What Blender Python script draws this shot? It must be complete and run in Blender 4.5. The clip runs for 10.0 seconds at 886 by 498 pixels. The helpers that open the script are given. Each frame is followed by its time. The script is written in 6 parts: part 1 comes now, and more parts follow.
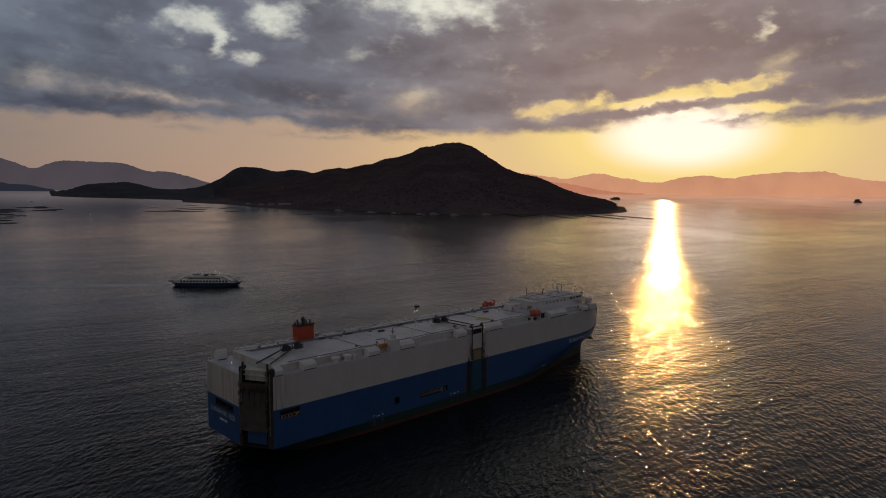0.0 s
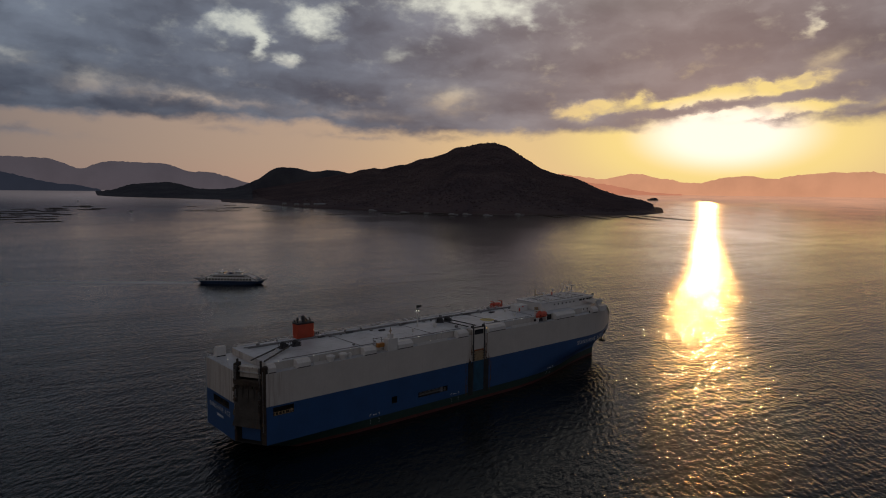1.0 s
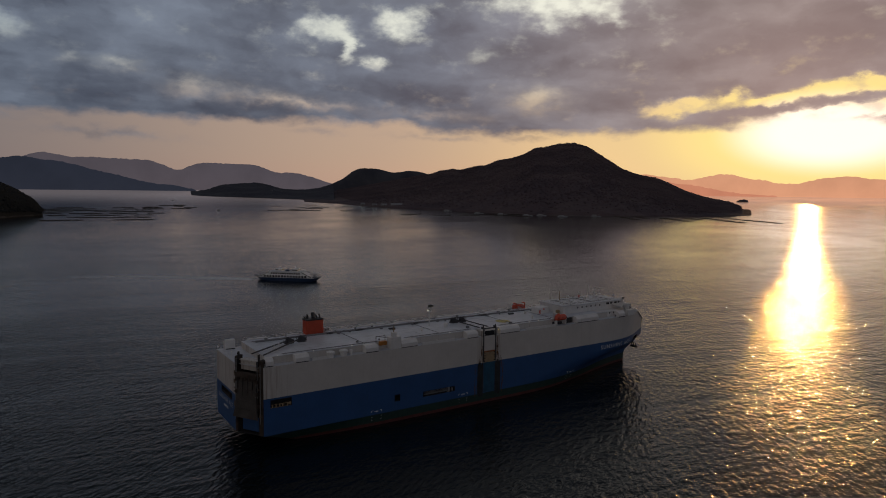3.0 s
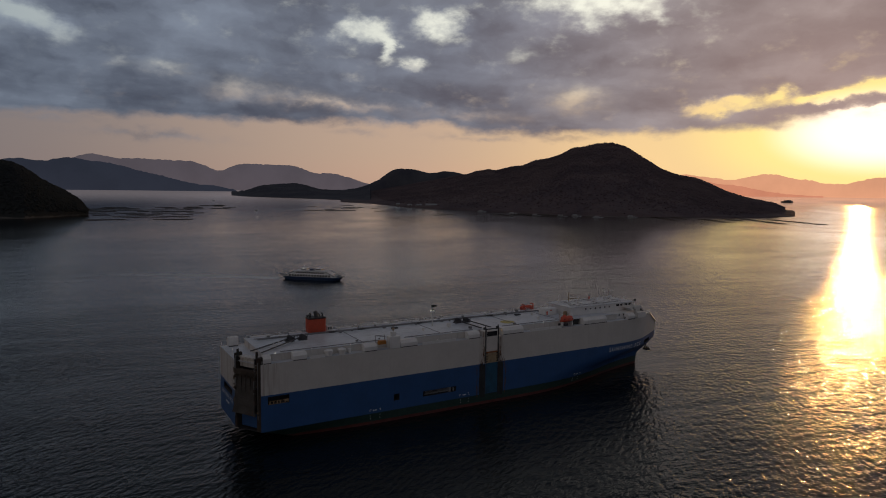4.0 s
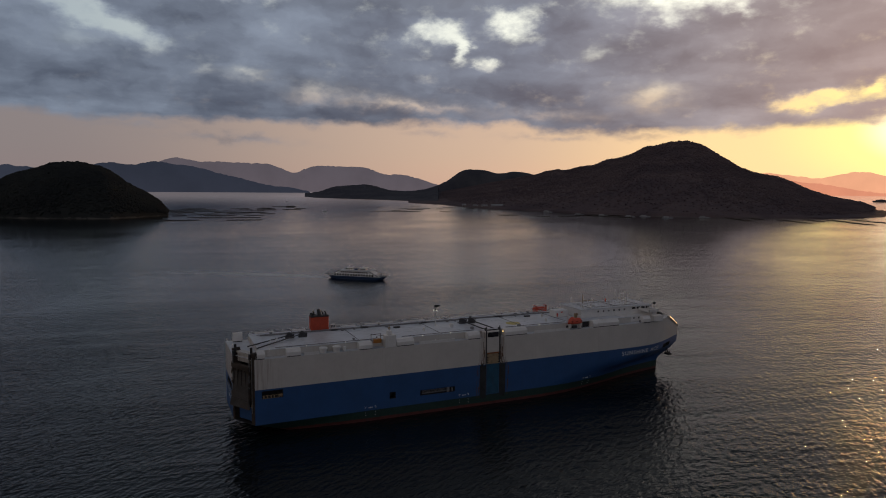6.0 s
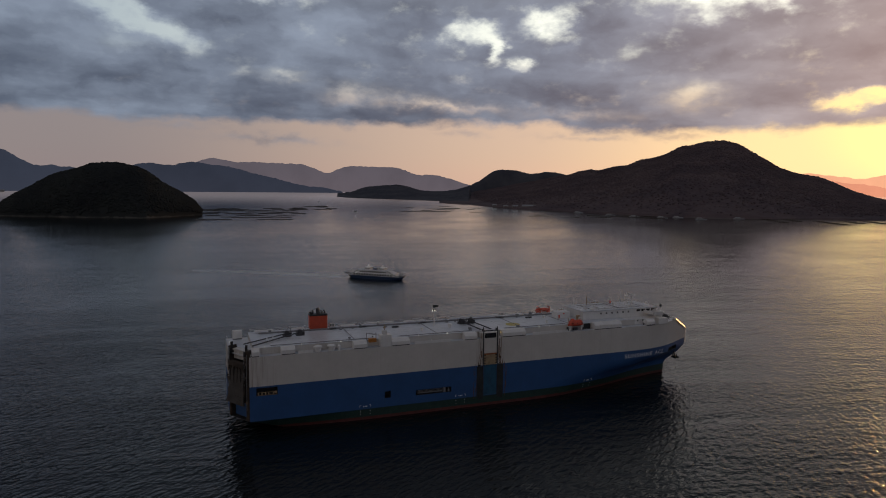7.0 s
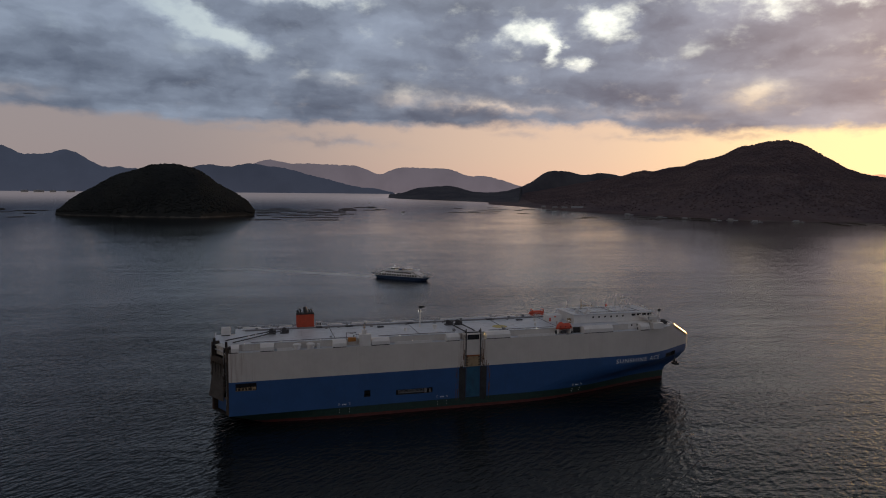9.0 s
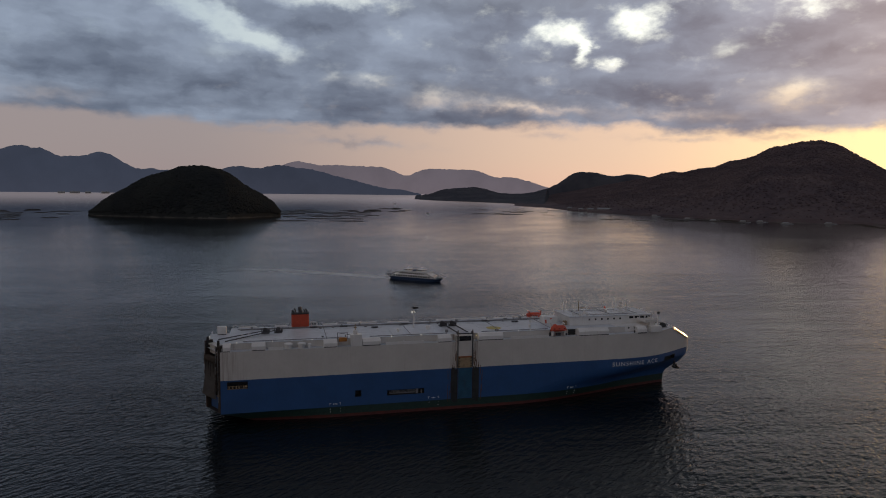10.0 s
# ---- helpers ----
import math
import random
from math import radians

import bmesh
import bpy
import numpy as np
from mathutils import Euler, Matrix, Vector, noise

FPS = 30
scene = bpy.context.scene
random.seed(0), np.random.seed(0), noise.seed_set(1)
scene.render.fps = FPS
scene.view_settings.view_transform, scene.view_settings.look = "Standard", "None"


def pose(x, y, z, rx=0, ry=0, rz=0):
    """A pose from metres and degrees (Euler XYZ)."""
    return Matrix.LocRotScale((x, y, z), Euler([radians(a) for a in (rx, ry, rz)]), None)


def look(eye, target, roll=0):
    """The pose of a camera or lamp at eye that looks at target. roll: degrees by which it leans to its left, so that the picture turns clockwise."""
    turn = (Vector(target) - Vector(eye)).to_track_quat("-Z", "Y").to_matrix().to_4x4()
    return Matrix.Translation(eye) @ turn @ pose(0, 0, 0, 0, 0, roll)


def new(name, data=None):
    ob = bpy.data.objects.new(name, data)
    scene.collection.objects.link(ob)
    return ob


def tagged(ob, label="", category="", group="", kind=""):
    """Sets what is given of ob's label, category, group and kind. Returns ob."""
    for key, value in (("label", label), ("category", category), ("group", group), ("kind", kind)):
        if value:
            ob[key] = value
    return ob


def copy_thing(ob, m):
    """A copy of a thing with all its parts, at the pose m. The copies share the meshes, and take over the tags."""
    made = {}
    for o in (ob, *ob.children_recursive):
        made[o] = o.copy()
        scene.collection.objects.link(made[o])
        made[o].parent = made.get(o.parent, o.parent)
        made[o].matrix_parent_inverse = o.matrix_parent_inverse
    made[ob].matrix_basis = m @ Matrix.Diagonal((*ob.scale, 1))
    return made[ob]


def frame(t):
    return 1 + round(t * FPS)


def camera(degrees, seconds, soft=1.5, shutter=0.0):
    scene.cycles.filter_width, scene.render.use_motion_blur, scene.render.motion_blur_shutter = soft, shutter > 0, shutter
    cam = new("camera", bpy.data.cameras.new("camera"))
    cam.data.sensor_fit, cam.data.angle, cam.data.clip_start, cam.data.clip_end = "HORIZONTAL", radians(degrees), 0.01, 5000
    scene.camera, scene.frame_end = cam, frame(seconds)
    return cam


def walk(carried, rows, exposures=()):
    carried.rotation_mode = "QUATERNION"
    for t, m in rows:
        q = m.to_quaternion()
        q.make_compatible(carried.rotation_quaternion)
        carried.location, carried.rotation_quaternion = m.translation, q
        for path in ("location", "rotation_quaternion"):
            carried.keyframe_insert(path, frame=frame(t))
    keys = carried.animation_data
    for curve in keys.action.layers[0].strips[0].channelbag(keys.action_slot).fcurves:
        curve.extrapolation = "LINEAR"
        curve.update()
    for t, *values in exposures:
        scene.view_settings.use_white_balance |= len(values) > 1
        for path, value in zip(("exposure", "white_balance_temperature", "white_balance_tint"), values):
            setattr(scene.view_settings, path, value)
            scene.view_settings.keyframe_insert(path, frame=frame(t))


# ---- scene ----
cam = camera(68.1, 10.0, soft=1.0)
PATH = [
    (0, (-195.112, -189.815, 82.828), (-193.726, -188.384, 82.649), 0.5),
    (0.5, (-190.021, -194.214, 82.785), (-188.675, -192.745, 82.607), 0.6),
    (1, (-184.835, -198.615, 82.752), (-183.531, -197.109, 82.573), 0.6),
    (1.5, (-179.531, -202.979, 82.721), (-178.274, -201.434, 82.543), 0.7),
    (2, (-174.065, -207.241, 82.713), (-172.856, -205.657, 82.535), 0.7),
    (2.5, (-168.521, -211.315, 82.726), (-167.364, -209.693, 82.547), 0.7),
    (4, (-151.601, -222.896, 82.952), (-150.593, -221.178, 82.772), 0.7),
    (4.5, (-145.771, -226.598, 82.993), (-144.811, -224.852, 82.813), 0.7),
    (5, (-139.788, -230.111, 83.034), (-138.878, -228.339, 82.854), 0.7),
    (5.5, (-133.697, -233.309, 83.08), (-132.835, -231.513, 82.9), 0.5),
    (7, (-114.96, -241.858, 83.305), (-114.242, -240.001, 83.125), 0.5),
    (7.5, (-108.596, -244.428, 83.357), (-107.916, -242.556, 83.178), 0.5),
    (8, (-102.157, -246.827, 83.417), (-101.518, -244.94, 83.239), 0.5),
    (8.5, (-95.692, -249.055, 83.503), (-95.091, -247.156, 83.325), 0.5),
    (9, (-89.227, -251.131, 83.579), (-88.666, -249.22, 83.401), 0.6),
    (9.5, (-82.626, -253.113, 83.64), (-82.107, -251.19, 83.463), 0.5),
    (10, (-75.967, -255.042, 83.688), (-75.489, -253.108, 83.513), 0.6),
]

EXPOSURES = [(0.0, 0.0), (5.0, 0.40), (10.0, 0.91)]
SKY_GAIN, WORLD_GAIN, SUN_POWER = 0.12, 1.0, 0.25
WATER_ROUGH, WATER_FAR = 0.10, 0.13
WAVE_SMALL, WAVE_MID, WAVE_CHOP, WAVE_SWELL = 0.20, 0.84, 0.44, 0.5
FERRY_AT, FERRY_WAY = (46.5, 350.0), (0.747, -0.665)
HUB, EYE, REACH = (-140.0, -225.0), 83.0, 4910.0
walk(cam, [(t, look(eye, target, roll)) for t, eye, target, roll in PATH], EXPOSURES)

# ---- world, sun ----
SUN_AZ, SUN_EL, GLOW_EL = 62.8, 6.2, 4.2


class Nodes:
    """Brief calls for building node trees."""

    def __init__(self, tree):
        self.tree = tree
        tree.nodes.clear()

    def add(self, kind, **inputs):
        n = self.tree.nodes.new(kind)
        for key, value in inputs.items():
            self.put(n, key, value)
        return n

    def put(self, n, key, value):
        socket = n.inputs[int(key[1:])] if key[0] == "i" and key[1:].isdigit() else n.inputs[key.replace("_", " ")]
        if isinstance(value, bpy.types.NodeSocket):
            self.tree.links.new(value, socket)
        else:
            socket.default_value = value

    def math(self, op, a, b=None, c=None, clamp=False):
        n = self.tree.nodes.new("ShaderNodeMath")
        n.operation, n.use_clamp = op, clamp
        for i, value in enumerate((a, b, c)):
            if value is not None:
                self.put(n, "i%d" % i, value)
        return n.outputs[0]

    def vec(self, op, a, b=None):
        n = self.tree.nodes.new("ShaderNodeVectorMath")
        n.operation = op
        self.put(n, "i0", a)
        if b is not None:
            self.put(n, "i1", b)
        return n.outputs["Value"] if op in ("LENGTH", "DOT_PRODUCT") else n.outputs[0]

    def step(self, value, lo, hi, to_lo=0.0, to_hi=1.0):
        n = self.tree.nodes.new("ShaderNodeMapRange")
        n.interpolation_type = "SMOOTHSTEP"
        for i, x in enumerate((value, lo, hi, to_lo, to_hi)):
            self.put(n, "i%d" % i, x)
        return n.outputs[0]

    def mix(self, factor, a, b, blend="MIX"):
        n = self.tree.nodes.new("ShaderNodeMix")
        n.data_type, n.blend_type = "RGBA", blend
        self.put(n, "i0", factor)
        self.put(n, "i6", a)
        self.put(n, "i7", b)
        return n.outputs[2]

    def noise(self, vector, scale, detail=4.0, rough=0.55, distort=0.0):
        n = self.add("ShaderNodeTexNoise", Scale=scale, Detail=detail, Roughness=rough, Distortion=distort)
        self.put(n, "Vector", vector)
        return n.outputs[0]

    def join(self, x, y, z):
        return self.add("ShaderNodeCombineXYZ", i0=x, i1=y, i2=z).outputs[0]

    def split(self, v):
        n = self.add("ShaderNodeSeparateXYZ", i0=v)
        return n.outputs[0], n.outputs[1], n.outputs[2]


def make_world():
    world = bpy.data.worlds.new("sunset_sky")
    world.use_nodes = True
    scene.world = world
    N = Nodes(world.node_tree)
    way = N.vec("NORMALIZE", N.add("ShaderNodeTexCoord").outputs["Generated"])
    x, y, z = N.split(way)
    deg = 57.29578
    el = N.math("MULTIPLY", N.math("ARCSINE", z), deg)
    az = N.math("MULTIPLY", N.math("ARCTAN2", x, y), deg)
    # a little turbulence bends the edges of the cloud shapes
    span = N.join(N.math("MULTIPLY", az, 0.1), N.math("MULTIPLY", el, 0.17), 0.0)
    wob = N.math("SUBTRACT", N.noise(N.vec("MULTIPLY", span, (2.6, 2.8, 1)), 1.0, 6, 0.58), 0.5)
    wob2 = N.math("SUBTRACT", N.noise(N.vec("ADD", span, (7.3, 2.1, 4.0)), 3.4, 6, 0.58), 0.5)
    waz = N.math("ADD", az, N.math("MULTIPLY", wob, 5.0))
    wel = N.math("ADD", el, N.math("MULTIPLY", wob2, 2.2))

    def spot(a, e, wa, we, lean=0.0, power=1.0, warped=True):
        """A soft oval at azimuth a and height e, leaning by lean degrees of height per degree."""
        u = N.math("SUBTRACT", waz if warped else az, a)
        v = N.math("SUBTRACT", N.math("SUBTRACT", wel if warped else el, e), N.math("MULTIPLY", u, lean))
        u, v = N.math("MULTIPLY", u, 0.8 / wa), N.math("MULTIPLY", v, 0.8 / we)
        r = N.math("ADD", N.math("MULTIPLY", u, u), N.math("MULTIPLY", v, v))
        return N.math("MULTIPLY", N.math("EXPONENT", N.math("MULTIPLY", r, -1.0)), power)

    def total(items):
        out = items[0]
        for i in items[1:]:
            out = N.math("ADD", out, i)
        return out

    # clear sky: physical sky, a peach band over the horizon, the glow round the sun
    sky = N.add("ShaderNodeTexSky")
    sky.sky_type, sky.sun_disc = "NISHITA", False
    sky.sun_elevation, sky.sun_rotation = radians(SUN_EL), radians(SUN_AZ)
    sky.altitude, sky.air_density, sky.dust_density = 0, 1.0, 2.0
    clear = N.mix(1.0, sky.outputs[0], (SKY_GAIN, SKY_GAIN, SKY_GAIN, 1), "MULTIPLY")
    sx, sy, sz = (math.sin(radians(SUN_AZ)) * math.cos(radians(GLOW_EL)), math.cos(radians(SUN_AZ)) * math.cos(radians(GLOW_EL)), math.sin(radians(GLOW_EL)))
    toward = N.vec("DOT_PRODUCT", way, (sx, sy, sz))
    off = N.math("MULTIPLY", N.math("ARCCOSINE", N.math("MINIMUM", toward, 0.99999)), deg)
    side = N.math("ABSOLUTE", N.math("SUBTRACT", az, SUN_AZ))
    side = N.math("MINIMUM", side, N.math("SUBTRACT", 360.0, side))
    peach = N.mix(N.step(side, 30.0, 72.0), (0.428, 0.297, 0.228, 1), (0.172, 0.144, 0.150, 1))
    peach = N.mix(N.step(side, 14.0, 36.0, 0.85, 0.0), peach, (0.63, 0.43, 0.24, 1))
    peach = N.mix(N.step(el, 0.0, 3.4, 0.35, 0.0), peach, N.mix(N.step(side, 20.0, 70.0), (0.60, 0.34, 0.24, 1), (0.20, 0.150, 0.150, 1)))
    high = N.mix(N.step(side, 20.0, 80.0, 1.0, 0.0), (0.23, 0.278, 0.315, 1), (0.76, 0.76, 0.66, 1))
    high = N.mix(N.step(el, 22.0, 70.0), high, (0.24, 0.29, 0.37, 1))
    clear2 = N.mix(N.step(el, 5.5, 12.0), peach, high)
    clear = N.mix(0.93, clear, clear2)
    oval = N.vec("LENGTH", N.join(N.math("MULTIPLY", N.math("SUBTRACT", az, SUN_AZ + 1.0), 0.42), N.math("SUBTRACT", el, 4.6), 0.0))
    clear = N.mix(N.step(oval, 4.6, 11.0, 0.9, 0.0), clear, (0.76, 0.54, 0.26, 1))
    clear = N.mix(N.step(oval, 3.0, 6.4, 1.0, 0.0), clear, (0.96, 0.71, 0.26, 1))
    clear = N.mix(N.step(oval, 1.3, 3.6, 1.0, 0.0), clear, (1.30, 1.04, 0.84, 1))

    # cloud deck: a cover with a ragged lower edge and openings
    edge = total([N.math("MULTIPLY", spot(48, 0, 9, 99, 0, 1, False), -0.55), N.math("MULTIPLY", spot(24, 0, 8, 99, 0, 1, False), 0.25), N.math("MULTIPLY", spot(37, 0, 5, 99, 0, 1, False), -0.55), N.math("MULTIPLY", spot(-20, 0, 6, 99, 0, 1, False), 0.5), N.math("MULTIPLY", spot(62, 0, 6, 99, 0, 1, False), 0.3)])
    base = N.math("ADD", 5.35, edge)
    cover = N.step(N.math("SUBTRACT", N.math("ADD", el, N.math("MULTIPLY", N.math("ADD", wob, wob2), 1.5)), base), -0.4, 0.6)
    # bright openings high over the hill and the islet
    gaps = total([
        spot(23.6, 13.1, 1.8, 0.75, 0, 1.5), spot(25.4, 11.8, 0.6, 0.9, -0.5, 1.3), spot(27.4, 10.4, 0.55, 0.5, 0, 1.1),
        spot(30.1, 13.8, 1.2, 0.9, 0, 1.5), spot(43.3, 15.3, 4.2, 0.8, 0, 1.7), spot(42.9, 13.4, 0.9, 0.5, -0.3, 0.8),
        spot(47.8, 14.2, 0.8, 0.6, -0.4, 0.7), spot(62.5, 15.8, 4.0, 0.55, 0, 1.2), spot(69.6, 12.4, 0.4, 0.8, 0.4, 1.0),
        spot(-2.8, 12.6, 3.0, 0.75, -0.32, 1.6), spot(-6.3, 14.3, 2.4, 0.7, -0.2, 1.2), spot(4.1, 15.6, 4.5, 0.5, 0, 1.2),
        spot(53.3, 6.8, 2.0, 0.45, 0.04, 2.5), spot(57.2, 7.5, 0.75, 0.35, 0.1, 1.8), spot(59.6, 6.95, 1.6, 0.25, 0.1, 1.9),
        spot(63.2, 7.6, 2.2, 0.36, 0.12, 2.4), spot(67.4, 8.2, 2.2, 0.38, 0.16, 2.6), spot(69.3, 8.75, 0.6, 0.45, 0.3, 2.0),
        spot(62.8, 5.75, 2.4, 0.42, 0.05, 2.6), spot(67.6, 6.3, 3.6, 0.34, 0.09, 2.6),
    ])
    # thin places that let warm light through
    soft = total([
        spot(13.2, 8.0, 1.9, 0.55, 0, 0.55), spot(19.0, 7.5, 2.6, 0.45, -0.1, 0.42), spot(22.0, 6.9, 3.0, 0.28, -0.1, 0.5), spot(41.6, 7.9, 1.7, 0.7, 0, 0.5),
        spot(7.4, 9.4, 1.3, 0.35, 0, 0.55), spot(4.3, 9.6, 0.5, 0.3, 0, 0.45), spot(-18.6, 6.9, 2.0, 0.45, 0, 0.45), spot(-15.4, 7.0, 1.6, 0.4, 0, 0.3),
        spot(70.6, 10.0, 1.0, 0.5, 0.3, 0.4), spot(37.4, 11.3, 0.8, 0.3, 0, 0.3), spot(33.0, 6.4, 3.0, 0.3, 0, 0.25), spot(-4.2, 11.2, 1.6, 0.5, 0, 0.3), spot(76.0, 6.9, 2.0, 0.3, 0.1, 0.5),
    ])
    bits = N.noise(N.vec("ADD", span, (3.0, 9.0, 1.0)), 4.2, 6, 0.6)
    open_gap = N.step(N.math("ADD", gaps, N.math("MULTIPLY", N.math("SUBTRACT", bits, 0.5), 2.2)), 0.05, 1.55)
    open_gap = N.math("MULTIPLY", open_gap, N.step(N.noise(N.vec("ADD", span, (8.0, 3.0, 2.0)), 5.0, 5, 0.55), 0.32, 0.56, 0.62, 1.0))
    soft_gap = N.math("MULTIPLY", soft, N.step(bits, 0.32, 0.62, 0.45, 1.25), clamp=True)
    # the deck thins far from the view, so that the vault over and behind goes on as broken cloud
    far = N.noise(N.vec("MULTIPLY", way, (2.2, 2.2, 3.0)), 1.3, 4, 0.5)
    aloft = N.math("MULTIPLY", N.step(far, 0.52, 0.66), N.step(el, 17.0, 24.0))
    # above the sun the deck breaks up into open bright sky
    over = N.math("MULTIPLY", N.step(el, 13.5, 22.0), N.step(side, 12.0, 75.0, 1.0, 0.0))
    over = N.math("MULTIPLY", over, N.step(N.noise(N.vec("MULTIPLY", way, (3.0, 3.0, 6.0)), 1.4, 4, 0.55), 0.36, 0.60, 0.05, 0.40))
    over = N.math("MULTIPLY", over, N.step(el, 19.0, 30.0, 1.0, 0.08))
    gap = N.math("MAXIMUM", N.math("MAXIMUM", open_gap, soft_gap), N.math("MAXIMUM", over, N.math("MULTIPLY", aloft, 0.2)))
    cloud = N.math("MULTIPLY", cover, N.math("SUBTRACT", 1.0, gap), clamp=True)
    # thin loose streaks under the deck
    wisps = total([spot(6.8, 4.0, 3.4, 0.3, -0.02, 0.5), spot(0.5, 4.9, 3.0, 0.2, 0, 0.3), spot(33.5, 4.5, 2.6, 0.22, 0, 0.45), spot(23.0, 4.9, 1.4, 0.2, 0, 0.3), spot(40.5, 4.4, 1.6, 0.2, 0, 0.35)])
    cloud = N.math("MAXIMUM", cloud, N.math("MULTIPLY", wisps, N.step(bits, 0.36, 0.62, 0.3, 1.1)))

    # cloud colour: billows, pale edges at the openings, warmth toward the sun
    # noise over a level cloud deck runs flat toward the horizon; noise over the view gives the heaped parts
    deck = N.join(N.math("DIVIDE", x, N.math("ADD", N.math("ABSOLUTE", z), 0.07)), N.math("DIVIDE", y, N.math("ADD", N.math("ABSOLUTE", z), 0.07)), 0.0)
    bent = N.vec("ADD", span, N.join(N.math("MULTIPLY", wob, 0.5), N.math("MULTIPLY", wob2, 0.4), 0.0))
    flat = N.noise(deck, 1.7, 4, 0.5, 0.3)
    bill = N.noise(N.vec("MULTIPLY", N.vec("ADD", bent, (1.7, 0.4, 2.0)), (0.78, 1.2, 1.0)), 1.6, 4, 0.46)
    fine = N.noise(N.vec("ADD", bent, (5.0, 1.5, 1)), 3.8, 3, 0.5)
    dark = total([spot(24.6, 11.2, 2.4, 0.8, 0, 0.4), spot(34.2, 13.6, 2.6, 1.6, 0, 0.5), spot(58.0, 11.6, 6.0, 1.8, 0.05, 0.7), spot(70.0, 11.4, 6.0, 2.4, 0, 0.55), spot(-12.5, 10.8, 5.0, 1.2, 0, 0.3), spot(0.5, 10.6, 4.0, 1.0, 0, 0.3), spot(48.0, 9.0, 5.0, 1.6, 0, 0.25), spot(30, 8.0, 7.0, 0.9, -0.05, 0.25), spot(12, 6.6, 6, 0.6, 0, 0.25)])
    shade = total([N.math("MULTIPLY", bill, 1.05), N.math("MULTIPLY", flat, 0.55), N.math("MULTIPLY", fine, 0.48)])
    shade = N.math("ADD", N.math("MULTIPLY", N.math("SUBTRACT", shade, 0.83), 1.85), N.math("MULTIPLY", N.math("ADD", gaps, soft), 0.5))
    shade = N.math("SUBTRACT", N.math("SUBTRACT", shade, dark), N.step(el, 6.0, 10.5, 0.30, 0.0))
    shade = N.step(shade, -0.75, 1.35)
    cold = N.mix(shade, (0.040, 0.052, 0.078, 1), (0.176, 0.211, 0.270, 1))
    warm = N.mix(shade, (0.052, 0.053, 0.066, 1), (0.348, 0.318, 0.314, 1))
    hot = N.math("EXPONENT", N.math("MULTIPLY", off, -1 / 17.0))
    grey = N.mix(N.step(side, 0.0, 33.0, 1.0, 0.0), cold, warm)
    grey = N.mix(N.math("MULTIPLY", hot, 0.75), grey, (0.45, 0.30, 0.26, 1))
    # the unseen deck overhead is dimmed to darken the water, less so behind the view
    grey = N.mix(N.math("MULTIPLY", N.step(el, 13.0, 26.0), N.step(side, 95.0, 140.0, 0.95, 0.3)), grey, (0.035, 0.040, 0.055, 1))
    # unseen deck behind the view, made warmer and brighter to light the ship's side
    grey = N.mix(N.step(side, 95.0, 150.0, 0.0, 0.85), grey, (0.165, 0.142, 0.130, 1))
    colour = N.mix(cloud, clear, grey)
    # below the horizon: the sea going on
    colour = N.mix(N.step(el, -1.2, -0.3), (0.05, 0.05, 0.055, 1), colour)
    bg = N.add("ShaderNodeBackground", Color=colour, Strength=WORLD_GAIN)
    out = N.add("ShaderNodeOutputWorld", Surface=bg.outputs[0])
    world.cycles.sampling_method = "MANUAL"
    world.cycles.sample_map_resolution = 1024


make_world()
sun = new("sun", bpy.data.lights.new("sun", "SUN"))
sun.data.energy, sun.data.angle, sun.data.color = SUN_POWER, radians(0.8), (1.0, 0.50, 0.13)
sun.matrix_basis = look((0, 0, 0), (-math.sin(radians(SUN_AZ)) * math.cos(radians(SUN_EL)), -math.cos(radians(SUN_AZ)) * math.cos(radians(SUN_EL)), -math.sin(radians(SUN_EL))))
sun.location = (0, 0, 400)

# ---- materials ----


def stain(N, place, colour):
    """Rust runs with a place of their own: the stern corner and beside the side door."""
    x = N.split(place)[0]
    corner = N.step(x, -97.0, -86.0, 1.0, 0.0)
    door = N.math("ABSOLUTE", N.math("SUBTRACT", N.math("ABSOLUTE", N.math("ADD", x, 7.7)), 4.4))
    beside = N.step(door, 0.2, 2.2, 1.0, 0.0)
    run = N.step(N.noise(N.vec("MULTIPLY", place, (1.3, 1.3, 0.05)), 1.0, 5, 0.65), 0.42, 0.74)
    amount = N.math("MULTIPLY", run, N.math("MAXIMUM", N.math("MULTIPLY", corner, 0.7), N.math("MULTIPLY", beside, 0.9)))
    return N.mix(amount, colour, (0.17, 0.09, 0.045, 1))


